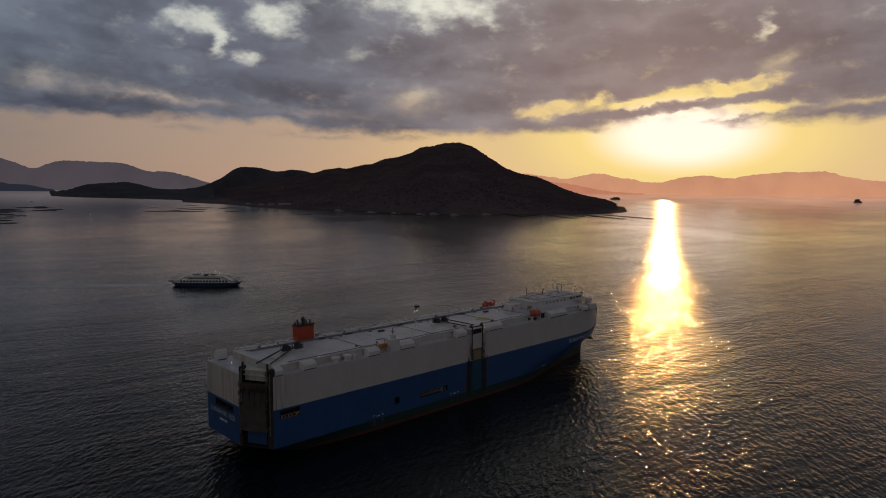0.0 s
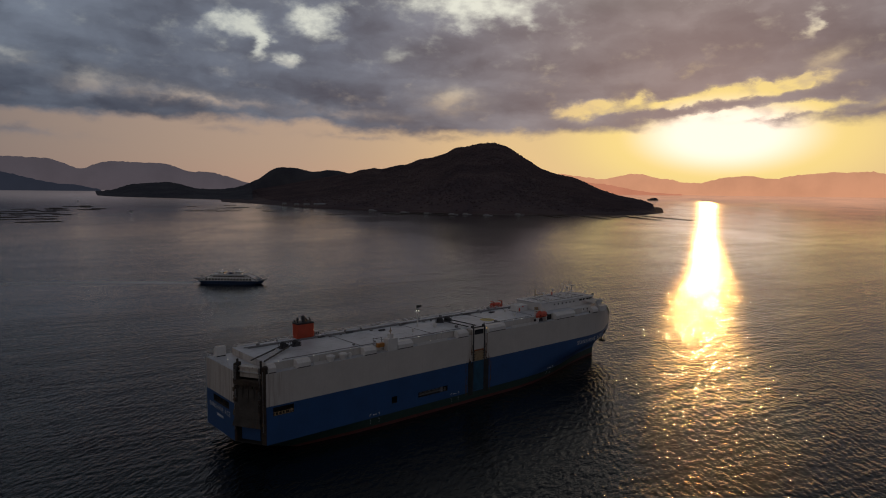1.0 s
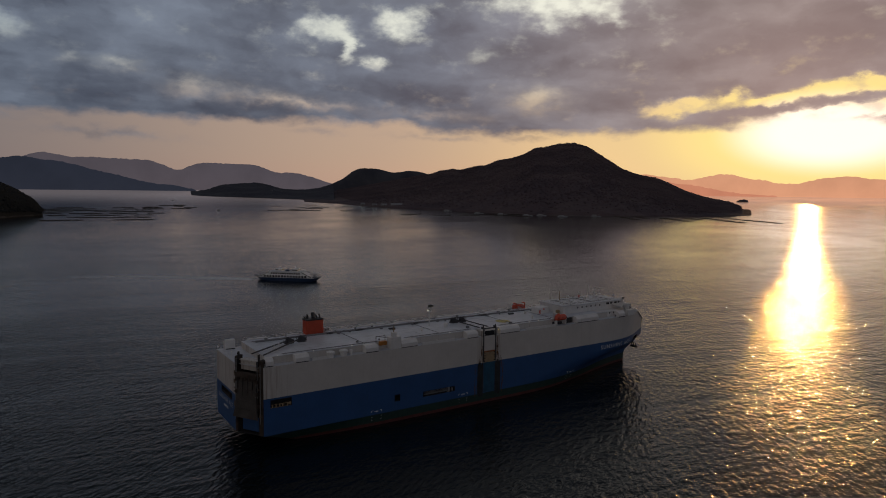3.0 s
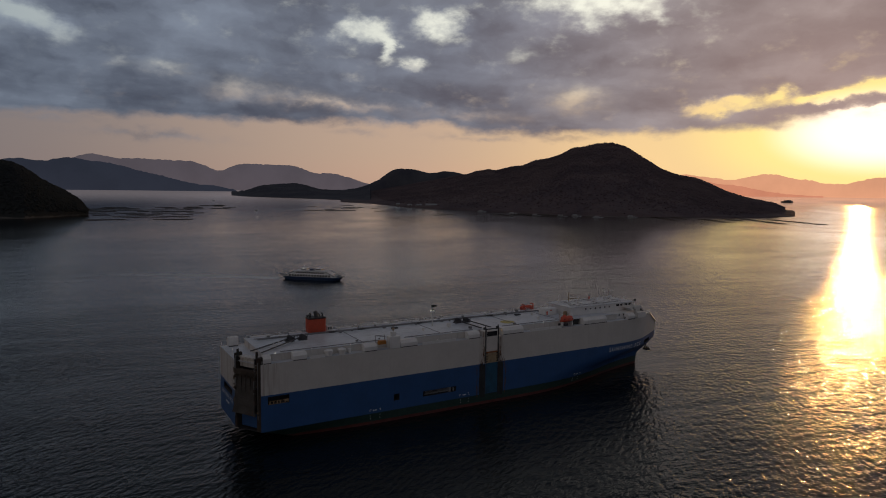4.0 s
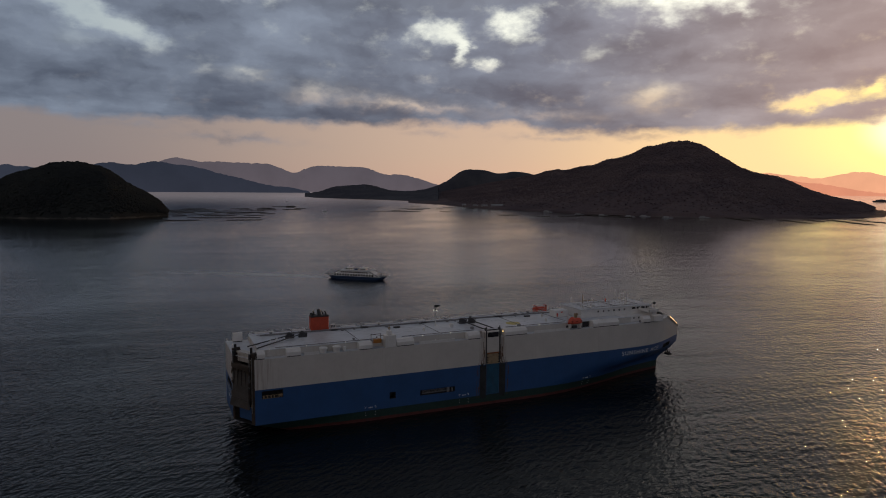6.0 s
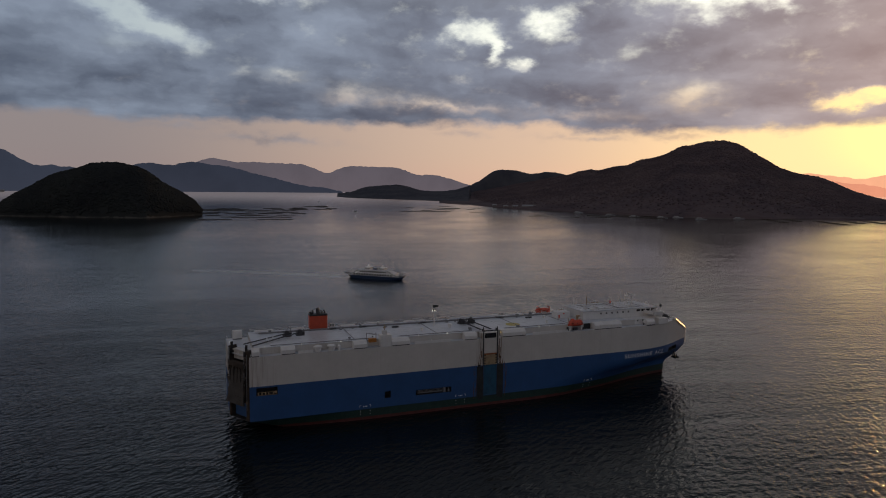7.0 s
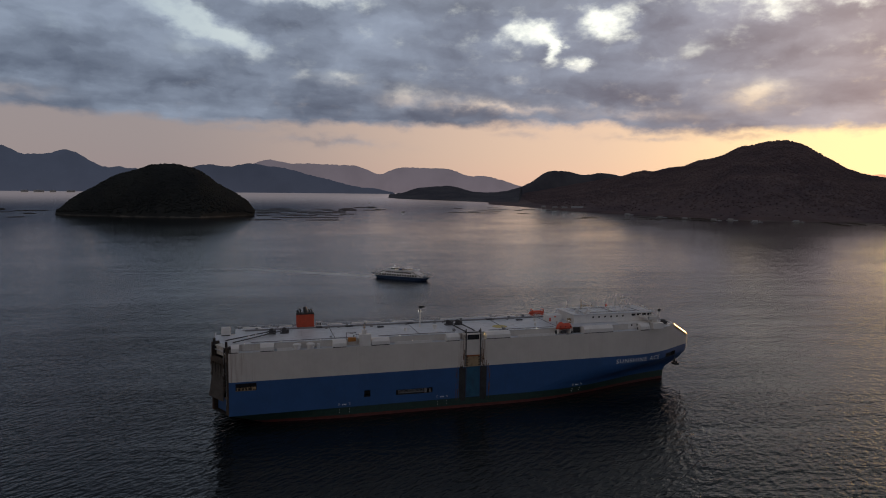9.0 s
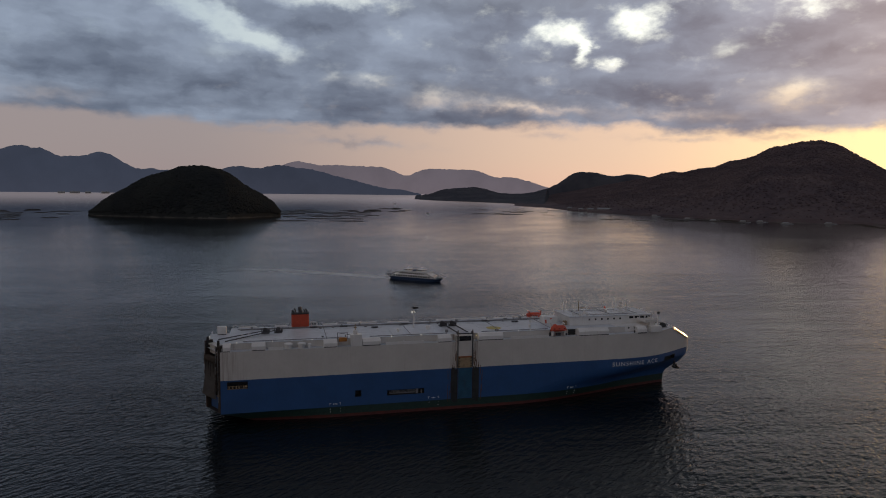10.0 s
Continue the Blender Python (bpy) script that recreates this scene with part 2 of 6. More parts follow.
def surface(name, base, rough=0.6, metal=0.0, vary=0.15, scale=0.4, bump=0.0, bump_scale=3.0, streak=0.0, streak_colour=(0.13, 0.06, 0.03, 1), grime=0.0, stained=False):
    """A painted, worn or natural surface: base colour, blotches, fine grain, run-down streaks and relief."""
    m = bpy.data.materials.new(name)
    m.use_nodes = True
    N = Nodes(m.node_tree)
    place = N.add("ShaderNodeTexCoord").outputs["Object"]
    base = (*base, 1)
    dark = tuple(c * (1 - vary) for c in base[:3]) + (1,)
    light = tuple(min(1, c * (1 + vary)) for c in base[:3]) + (1,)
    blot = N.noise(place, scale, 5, 0.6)
    grain = N.noise(place, scale * 9, 4, 0.6)
    colour = N.mix(N.step(N.math("ADD", N.math("MULTIPLY", blot, 0.7), N.math("MULTIPLY", grain, 0.3)), 0.3, 0.7), dark, light)
    if grime:
        colour = N.mix(N.math("MULTIPLY", N.step(N.noise(N.vec("ADD", place, (9, 4, 2)), scale * 2.3, 6, 0.65), 0.52, 0.75), grime), colour, (0.07, 0.06, 0.055, 1))
    if streak:
        run = N.noise(N.vec("MULTIPLY", place, (1.1, 1.1, 0.05)), 1.0, 5, 0.7)
        colour = N.mix(N.math("MULTIPLY", N.step(run, 0.54, 0.78), streak), colour, streak_colour)
    if stained:
        colour = stain(N, place, colour)
    b = N.add("ShaderNodeBsdfPrincipled", Base_Color=colour, Metallic=metal)
    N.put(b, "Roughness", N.math("ADD", rough - 0.08, N.math("MULTIPLY", grain, 0.16)))
    if bump:
        n = N.add("ShaderNodeBump", Strength=1.0, Distance=bump, Height=N.noise(place, bump_scale, 4, 0.6))
        N.put(b, "Normal", n.outputs[0])
    N.add("ShaderNodeOutputMaterial", Surface=b.outputs[0])
    return m


def glowing(name, colour, power):
    m = bpy.data.materials.new(name)
    m.use_nodes = True
    N = Nodes(m.node_tree)
    e = N.add("ShaderNodeEmission", Color=(*colour, 1), Strength=power)
    N.add("ShaderNodeOutputMaterial", Surface=e.outputs[0])
    return m


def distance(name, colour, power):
    """Far ranges: dim woods with an emission painted in for kilometres of lit haze, in the colour of the sky behind."""
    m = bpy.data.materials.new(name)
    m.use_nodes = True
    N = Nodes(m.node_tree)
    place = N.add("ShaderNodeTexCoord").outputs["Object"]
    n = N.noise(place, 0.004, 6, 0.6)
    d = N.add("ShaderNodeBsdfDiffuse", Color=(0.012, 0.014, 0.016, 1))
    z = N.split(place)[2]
    # the painted haze is a little brighter toward the foot
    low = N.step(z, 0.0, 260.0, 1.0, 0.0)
    haze_glow = N.mix(low, (*colour, 1), tuple(c * k for c, k in zip(colour, (1.12, 1.08, 1.06))) + (1,))
    haze_glow = N.mix(N.math("MULTIPLY", N.step(n, 0.35, 0.7), 0.12), haze_glow, (0.0, 0.0, 0.0, 1))
    e = N.add("ShaderNodeEmission", Color=haze_glow, Strength=power)
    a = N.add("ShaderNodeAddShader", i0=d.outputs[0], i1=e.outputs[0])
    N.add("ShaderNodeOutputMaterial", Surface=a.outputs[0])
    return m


def water_material(name, haze_glow=0.0):
    """Sea water ruffled by a light wind, with the ferry's wake; the last argument is the strength of an emission added
    to the far water in place of haze.
    """
    m = bpy.data.materials.new(name)
    m.use_nodes = True
    N = Nodes(m.node_tree)
    place = N.add("ShaderNodeTexCoord").outputs["Object"]
    px, py, pz = N.split(place)
    # short-crested wind waves of four lengths, and patches where the wind is slack
    level = N.join(px, py, 0.0)
    lean = N.join(N.math("ADD", N.math("MULTIPLY", px, 0.36), N.math("MULTIPLY", py, 0.27)), N.math("SUBTRACT", N.math("MULTIPLY", py, 0.80), N.math("MULTIPLY", px, 0.60)), 0.0)
    cross = N.join(N.math("SUBTRACT", N.math("MULTIPLY", px, 0.42), N.math("MULTIPLY", py, 0.08)), N.math("ADD", N.math("MULTIPLY", px, 0.16), N.math("MULTIPLY", py, 0.92)), 0.0)
    small = N.noise(cross, 1.5, 2, 0.5, 0.2)
    mid = N.noise(lean, 0.58, 2, 0.45, 0.25)
    chop = N.noise(cross, 0.24, 2, 0.5, 0.3)
    swell = N.noise(lean, 0.045, 2, 0.5)
    patch = N.noise(N.vec("MULTIPLY", N.vec("ADD", lean, (130.0, 40.0, 0.0)), (1.5, 1.2, 1.0)), 0.0035, 5, 0.6, 0.5)
    gust = N.noise(N.vec("MULTIPLY", cross, (0.6, 2.0, 1.0)), 0.016, 4, 0.6, 0.5)
    height = N.math("ADD", N.math("MULTIPLY", small, WAVE_SMALL), N.math("MULTIPLY", mid, WAVE_MID))
    longer = N.math("ADD", N.math("MULTIPLY", chop, WAVE_CHOP), N.math("MULTIPLY", swell, WAVE_SWELL))
    calm = N.math("MULTIPLY", N.step(patch, 0.35, 0.65, 0.7, 1.15), N.step(gust, 0.34, 0.66, 0.75, 1.15))
    away = N.vec("LENGTH", N.vec("SUBTRACT", level, (HUB[0], HUB[1], 0)))
    # the finer waves are lost to the eye sooner than the longer ones
    ease = N.math("DIVIDE", 1.0, N.math("ADD", 1.0, N.math("POWER", N.math("MULTIPLY", away, 1 / 450.0), 2.0)))
    ease2 = N.math("DIVIDE", 1.0, N.math("ADD", 1.0, N.math("POWER", N.math("MULTIPLY", away, 1 / 800.0), 2.0)))
    surf = N.math("MULTIPLY", N.math("ADD", N.math("MULTIPLY", height, ease), N.math("MULTIPLY", longer, ease2)), calm)
    # far out the normals are tilted toward the camera, to reflect the pale low sky
    tilt = N.math("DIVIDE", N.step(away, 1200.0, 4200.0, 0.004, 0.036), N.math("MAXIMUM", away, 1.0))
    lay = N.vec("NORMALIZE", N.join(N.math("MULTIPLY", N.math("SUBTRACT", HUB[0], px), tilt), N.math("MULTIPLY", N.math("SUBTRACT", HUB[1], py), tilt), 1.0))
    bump = N.add("ShaderNodeBump", Strength=1.0, Distance=1.0, Height=surf, Normal=lay)
    # the ferry's wake: a narrow pale band astern that frays
    hx, hy = FERRY_WAY
    along = N.math("ADD", N.math("MULTIPLY", N.math("SUBTRACT", px, FERRY_AT[0]), -hx), N.math("MULTIPLY", N.math("SUBTRACT", py, FERRY_AT[1]), -hy))
    across = N.math("ADD", N.math("MULTIPLY", N.math("SUBTRACT", px, FERRY_AT[0]), -hy), N.math("MULTIPLY", N.math("SUBTRACT", py, FERRY_AT[1]), hx))
    bend = N.math("MULTIPLY", N.math("MULTIPLY", along, along), 0.00055)
    across = N.math("ABSOLUTE", N.math("ADD", across, bend))
    wide = N.math("ADD", 9.0, N.math("MULTIPLY", along, 0.02))
    inside = N.math("SUBTRACT", 1.0, N.step(N.math("DIVIDE", across, wide), 0.5, 1.15))
    length = N.math("MULTIPLY", N.step(along, 29.0, 34.0), N.step(along, 50.0, 250.0, 1.0, 0.0))
    froth = N.step(N.noise(N.vec("MULTIPLY", place, (1, 1, 0)), 0.6, 5, 0.7), 0.38, 0.62)
    foam = N.math("MULTIPLY", N.math("MULTIPLY", inside, length), N.math("ADD", 0.7, N.math("MULTIPLY", froth, 0.3)))
    b = N.add("ShaderNodeBsdfPrincipled", Base_Color=N.mix(N.math("MULTIPLY", foam, 0.95), (0.003, 0.006, 0.008, 1), (0.80, 0.82, 0.84, 1)), IOR=1.33)
    N.put(b, "Roughness", N.math("ADD", N.math("MULTIPLY", N.math("ADD", N.step(away, 2600.0, 4200.0, 0.0, 0.05), N.step(away, 250.0, 1700.0, WATER_ROUGH, WATER_FAR)), N.math("ADD", N.step(patch, 0.36, 0.64, 0.85, 1.15), N.step(gust, 0.36, 0.64, -0.08, 0.08))), N.math("MULTIPLY", foam, 0.5)))
    N.put(b, "Normal", bump.outputs[0])
    out = b.outputs[0]
    if haze_glow:
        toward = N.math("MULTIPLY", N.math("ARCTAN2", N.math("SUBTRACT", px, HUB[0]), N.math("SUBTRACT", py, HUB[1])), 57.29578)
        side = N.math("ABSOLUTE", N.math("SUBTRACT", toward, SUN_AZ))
        # added emission brightens the far water, standing in for haze and reflected sky
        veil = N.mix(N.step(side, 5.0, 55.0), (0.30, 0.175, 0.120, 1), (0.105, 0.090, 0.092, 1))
        e = N.add("ShaderNodeEmission", Color=veil, Strength=N.step(away, 2600.0, 4200.0, 0.0, haze_glow))
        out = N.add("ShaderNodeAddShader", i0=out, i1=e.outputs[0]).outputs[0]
    N.add("ShaderNodeOutputMaterial", Surface=out)
    return m


def forest_material(name, tone):
    m = bpy.data.materials.new(name)
    m.use_nodes = True
    N = Nodes(m.node_tree)
    place = N.add("ShaderNodeTexCoord").outputs["Object"]
    big = N.noise(place, 0.006, 5, 0.6, 0.5)
    v = N.add("ShaderNodeTexVoronoi", Scale=0.09)
    N.put(v, "Vector", place)
    crown = v.outputs["Color"]
    rnd = N.split(crown)[0]
    green = N.mix(N.step(big, 0.35, 0.68), tuple(c * 0.78 for c in tone) + (1,), (tone[0] * 1.2, tone[1] * 1.18, tone[2] * 1.05, 1))
    rust = N.mix(N.math("MULTIPLY", N.step(rnd, 0.6, 0.95), 0.25), green, (tone[0] * 1.25, tone[1] * 1.05, tone[2] * 0.9, 1))
    z = N.split(place)[2]
    shore = N.math("SUBTRACT", 1.0, N.step(N.math("ADD", z, N.math("MULTIPLY", rnd, 4.0)), 3.5, 6.5))
    colour = N.mix(N.math("MULTIPLY", shore, N.step(big, 0.4, 0.6, 0.1, 0.75)), rust, (0.13, 0.12, 0.11, 1))
    bump = N.add("ShaderNodeBump", Strength=0.4, Distance=1.0, Height=N.math("ADD", N.math("MULTIPLY", v.outputs["Distance"], -0.12), N.noise(place, 0.12, 4, 0.6)))
    b = N.add("ShaderNodeBsdfPrincipled", Base_Color=colour, Roughness=0.9, Normal=bump.outputs[0])
    N.put(b, "Specular IOR Level", 0.1)
    N.add("ShaderNodeOutputMaterial", Surface=b.outputs[0])
    return m


PAINT_GREY = surface("grey_topside_paint", (0.57, 0.545, 0.515), 0.42, vary=0.06, scale=0.12, streak=0.16, streak_colour=(0.24, 0.16, 0.10, 1), stained=True)
PAINT_BLUE = surface("blue_hull_paint", (0.021, 0.076, 0.212), 0.45, vary=0.10, scale=0.12, streak=0.3, streak_colour=(0.035, 0.06, 0.09, 1))
PAINT_GREEN = surface("green_boot_paint", (0.008, 0.032, 0.026), 0.55, vary=0.25, scale=0.5, grime=0.4)
PAINT_RED = surface("red_bottom_paint", (0.085, 0.018, 0.014), 0.6, vary=0.25, scale=0.4, grime=0.5)
PAINT_WHITE = surface("white_house_paint", (0.70, 0.69, 0.68), 0.5, vary=0.07, scale=0.3, streak=0.3, streak_colour=(0.33, 0.24, 0.17, 1))
DECK_PAINT = surface("pale_deck_paint", (0.54, 0.565, 0.61), 0.40, vary=0.14, scale=0.16, grime=0.4)
DECK_DARK = surface("dark_deck_gear", (0.05, 0.05, 0.055), 0.6, vary=0.3, scale=1.0)
RUST = surface("rusted_steel", (0.042, 0.031, 0.024), 0.8, vary=0.5, scale=0.5, streak=0.6)
RAMP_GREY = surface("weathered_ramp_steel", (0.050, 0.045, 0.042), 0.7, vary=0.4, scale=0.3, streak=0.8, streak_colour=(0.09, 0.04, 0.02, 1))
RUST_ORANGE = surface("orange_rust", (0.26, 0.085, 0.03), 0.85, vary=0.4, scale=0.8)
RUST_STREAK = surface("rust_streak", (0.115, 0.058, 0.028), 0.8, vary=0.45, scale=0.6)
RUST_PALE = surface("rusted_pale_steel", (0.15, 0.115, 0.085), 0.75, vary=0.4, scale=0.8, streak=0.8)
# near-black inside of openings, their shade put into the colour
SHADOW_STEEL = surface("shaded_recess_steel", (0.022, 0.022, 0.024), 0.8, vary=0.4, scale=0.6)
RUSTED_BLUE = surface("rust_run_blue_paint", (0.018, 0.020, 0.022), 0.65, vary=0.6, scale=0.4, streak=0.7, streak_colour=(0.06, 0.025, 0.012, 1))
TAN_PLATE = surface("rust_stained_tan_plate", (0.30, 0.22, 0.13), 0.6, vary=0.25, scale=0.7, streak=0.7, streak_colour=(0.15, 0.06, 0.02, 1))
ORANGE = surface("orange_funnel_paint", (0.46, 0.062, 0.026), 0.5, vary=0.12, scale=0.6, streak=0.2)
RESCUE = surface("orange_lifeboat_shell", (0.56, 0.075, 0.035), 0.4, vary=0.12, scale=1.0)
BLACK = surface("black_paint", (0.015, 0.015, 0.016), 0.5, vary=0.3, scale=1.0)
GLASS = surface("dark_window_glass", (0.012, 0.014, 0.018), 0.08, vary=0.2, scale=1.0)
YELLOW = surface("faded_yellow_marking", (0.50, 0.42, 0.12), 0.6, vary=0.2, scale=1.0, grime=0.4)
# bright metal for the strips added to the bow as a sun glint
GLINT_METAL = surface("bow_glint_metal", (0.90, 0.85, 0.80), 0.30, metal=1.0, vary=0.05, scale=0.5)
ORANGE_BOX = surface("orange_box_paint", (0.42, 0.17, 0.03), 0.5, vary=0.2, scale=1.0)
LETTER = surface("white_lettering", (0.75, 0.76, 0.77), 0.5, vary=0.05, scale=1.0)
GALV = surface("galvanised_pipe", (0.20, 0.20, 0.21), 0.55, metal=0.0, vary=0.15, scale=2.0)
LAMP = glowing("lit_lamp", (1.0, 0.93, 0.8), 1.3)
LAMP_WARM = glowing("lit_sodium_lamp", (1.0, 0.62, 0.2), 2.5)
FERRY_WHITE = surface("white_ferry_paint", (0.78, 0.79, 0.80), 0.45, vary=0.06, scale=0.5)
FERRY_BLUE = surface("navy_ferry_paint", (0.016, 0.042, 0.105), 0.45, vary=0.15, scale=0.5)
RAFT_WOOD = surface("wet_raft_timber", (0.045, 0.032, 0.024), 0.8, vary=0.4, scale=0.3)
HOUSE_WALL = surface("pale_shed_wall", (0.25, 0.245, 0.235), 0.7, vary=0.2, scale=0.2)
HOUSE_ROOF = surface("grey_shed_roof", (0.25, 0.26, 0.28), 0.6, vary=0.2, scale=0.3)
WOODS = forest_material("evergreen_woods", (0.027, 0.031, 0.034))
# these two paler woods have distance haze put into their base colour
WOODS_HAZY = forest_material("haze_tinted_island_woods", (0.106, 0.084, 0.098))
WOODS_FAR = forest_material("haze_tinted_far_woods", (0.070, 0.074, 0.096))

# ---- mesh helpers ----


def mesh_from(bm, name, material):
    me = bpy.data.meshes.new(name)
    bm.normal_update()
    bm.to_mesh(me)
    bm.free()
    for m in material if isinstance(material, (list, tuple)) else (material,):
        me.materials.append(m)
    return me


def part(name, bm, material, parent, label=""):
    ob = new(name, mesh_from(bm, name, material))
    ob.parent = parent
    return tagged(ob, label)


def parts(name, bm, material, parent, label=""):
    """As part(), but every loose piece of the mesh becomes a part of its own."""
    bm.verts.ensure_lookup_table()
    seen, made = set(), []
    for first in bm.verts:
        if first in seen:
            continue
        todo, group = [first], []
        seen.add(first)
        while todo:
            v = todo.pop()
            group.append(v)
            for e in v.link_edges:
                w = e.other_vert(v)
                if w not in seen:
                    seen.add(w)
                    todo.append(w)
        order = {v: i for i, v in enumerate(group)}
        me = bpy.data.meshes.new(name)
        faces = list({f: None for v in group for f in v.link_faces})
        me.from_pydata([v.co[:] for v in group], [], [[order[v] for v in f.verts] for f in faces])
        me.materials.append(material)
        ob = new(name, me)
        ob.parent = parent
        made.append(tagged(ob, label))
    bm.free()
    return made


def block(bm, lo, hi, bevel=0.0, taper=0.0):
    """A box between two corners, edges bevelled; taper draws its top in."""
    got = bmesh.ops.create_cube(bm, size=1)["verts"]
    mid = [(a + b) / 2 for a, b in zip(lo, hi)]
    size = [b - a for a, b in zip(lo, hi)]
    for v in got:
        k = 1 - taper if v.co.z > 0 else 1
        v.co = Vector((mid[0] + v.co.x * size[0] * k, mid[1] + v.co.y * size[1] * k, mid[2] + v.co.z * size[2]))
    if bevel:
        edges = list({e for v in got for e in v.link_edges})
        bmesh.ops.bevel(bm, geom=edges, offset=bevel, segments=1, affect="EDGES")
    return bm


def rod(bm, a, b, r, r2=None, sides=8):
    """A round bar from a to b, tapering to r2."""
    a, b = Vector(a), Vector(b)
    m = Matrix.Translation((a + b) / 2) @ (b - a).to_track_quat("Z", "Y").to_matrix().to_4x4()
    bmesh.ops.create_cone(bm, cap_ends=True, segments=sides, radius1=r, radius2=r if r2 is None else r2, depth=(b - a).length, matrix=m)
    return bm


def ball(bm, at, r, squash=1.0, detail=1):
    bmesh.ops.create_icosphere(bm, subdivisions=detail, radius=r, matrix=Matrix.Translation(at) @ Matrix.Diagonal((1, 1, squash, 1)))
    return bm


def prism(bm, outline, axis, lo, hi):
    """A closed outline in the plane across an axis, drawn out from lo to hi."""
    rings = []
    for w in (lo, hi):
        ring = []
        for u, v in outline:
            ring.append(bm.verts.new({"x": (w, u, v), "y": (u, w, v), "z": (u, v, w)}[axis]))
        rings.append(ring)
    n = len(outline)
    for i in range(n):
        bm.faces.new((rings[0][i], rings[0][(i + 1) % n], rings[1][(i + 1) % n], rings[1][i]))
    bm.faces.new(rings[0][::-1])
    bm.faces.new(rings[1])
    bmesh.ops.recalc_face_normals(bm, faces=bm.faces)
    return bm


def fresh():
    return bmesh.new()


def value_noise(x, y, seed):
    """Smooth lattice noise in -1..1 for arrays."""
    xi, yi = np.floor(x).astype(np.int64), np.floor(y).astype(np.int64)
    fx, fy = x - xi, y - yi
    fx, fy = fx * fx * (3 - 2 * fx), fy * fy * (3 - 2 * fy)

    def lattice(i, j):
        h = (i * 374761393 + j * 668265263 + seed * 974634777) & 0xFFFFFFFF
        h = ((h ^ (h >> 13)) * 1274126177) & 0xFFFFFFFF
        return ((h ^ (h >> 16)) & 0xFFFF) / 32767.5 - 1

    a, b, c, d = lattice(xi, yi), lattice(xi + 1, yi), lattice(xi, yi + 1), lattice(xi + 1, yi + 1)
    return (a * (1 - fx) + b * fx) * (1 - fy) + (c * (1 - fx) + d * fx) * fy


def fbm(x, y, size, octaves, seed, gain=0.5):
    out, amp = 0, 1.0
    for k in range(octaves):
        out = out + amp * value_noise(x / size + 17.3 * k, y / size - 9.1 * k, seed + k)
        size, amp = size / 2, amp * gain
    return out


# ---- sea and land ----


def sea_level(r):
    """The sheet is bent up by about a degree far out, so that its rim meets the true horizon's height in the camera's
    view.
    """
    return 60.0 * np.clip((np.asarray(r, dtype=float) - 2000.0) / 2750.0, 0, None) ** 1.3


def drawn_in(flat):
    """The distance at which the lifted sheet shows to the camera at the height that a flat sea would have at the given
    distance.
    """
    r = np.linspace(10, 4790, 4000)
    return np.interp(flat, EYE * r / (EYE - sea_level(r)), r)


def grid_object(name, xs, ys, zs, material, parent=None, smooth=False):
    """A sheet from arrays of rows and columns."""
    rows, cols = xs.shape
    verts = np.stack([xs, ys, zs], -1).reshape(-1, 3)
    i = np.arange(rows * cols).reshape(rows, cols)
    quads = np.stack([i[:-1, :-1], i[:-1, 1:], i[1:, 1:], i[1:, :-1]], -1).reshape(-1, 4)
    me = bpy.data.meshes.new(name)
    me.from_pydata(verts.tolist(), [], quads.tolist())
    me.polygons.foreach_set("use_smooth", [smooth] * len(me.polygons))
    me.materials.append(material)
    ob = new(name, me)
    if parent:
        ob.parent = parent
    return ob


def make_sea():
    r = np.concatenate([np.linspace(1, 2600, 30), np.linspace(2700, 2800, 2), np.linspace(2900, REACH, 40)])
    a = np.linspace(0, 2 * np.pi, 181)
    R, A = np.meshgrid(r, a, indexing="ij")
    x, y = HUB[0] + R * np.sin(A), HUB[1] + R * np.cos(A)
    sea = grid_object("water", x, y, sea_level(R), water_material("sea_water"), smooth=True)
    sea.data.materials.append(water_material("far_sea_glow_water", 0.8))
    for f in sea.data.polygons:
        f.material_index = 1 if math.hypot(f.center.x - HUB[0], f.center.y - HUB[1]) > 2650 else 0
    return tagged(sea, "dark rippled sea water reflecting the sunset sky", "sea", kind="structure")


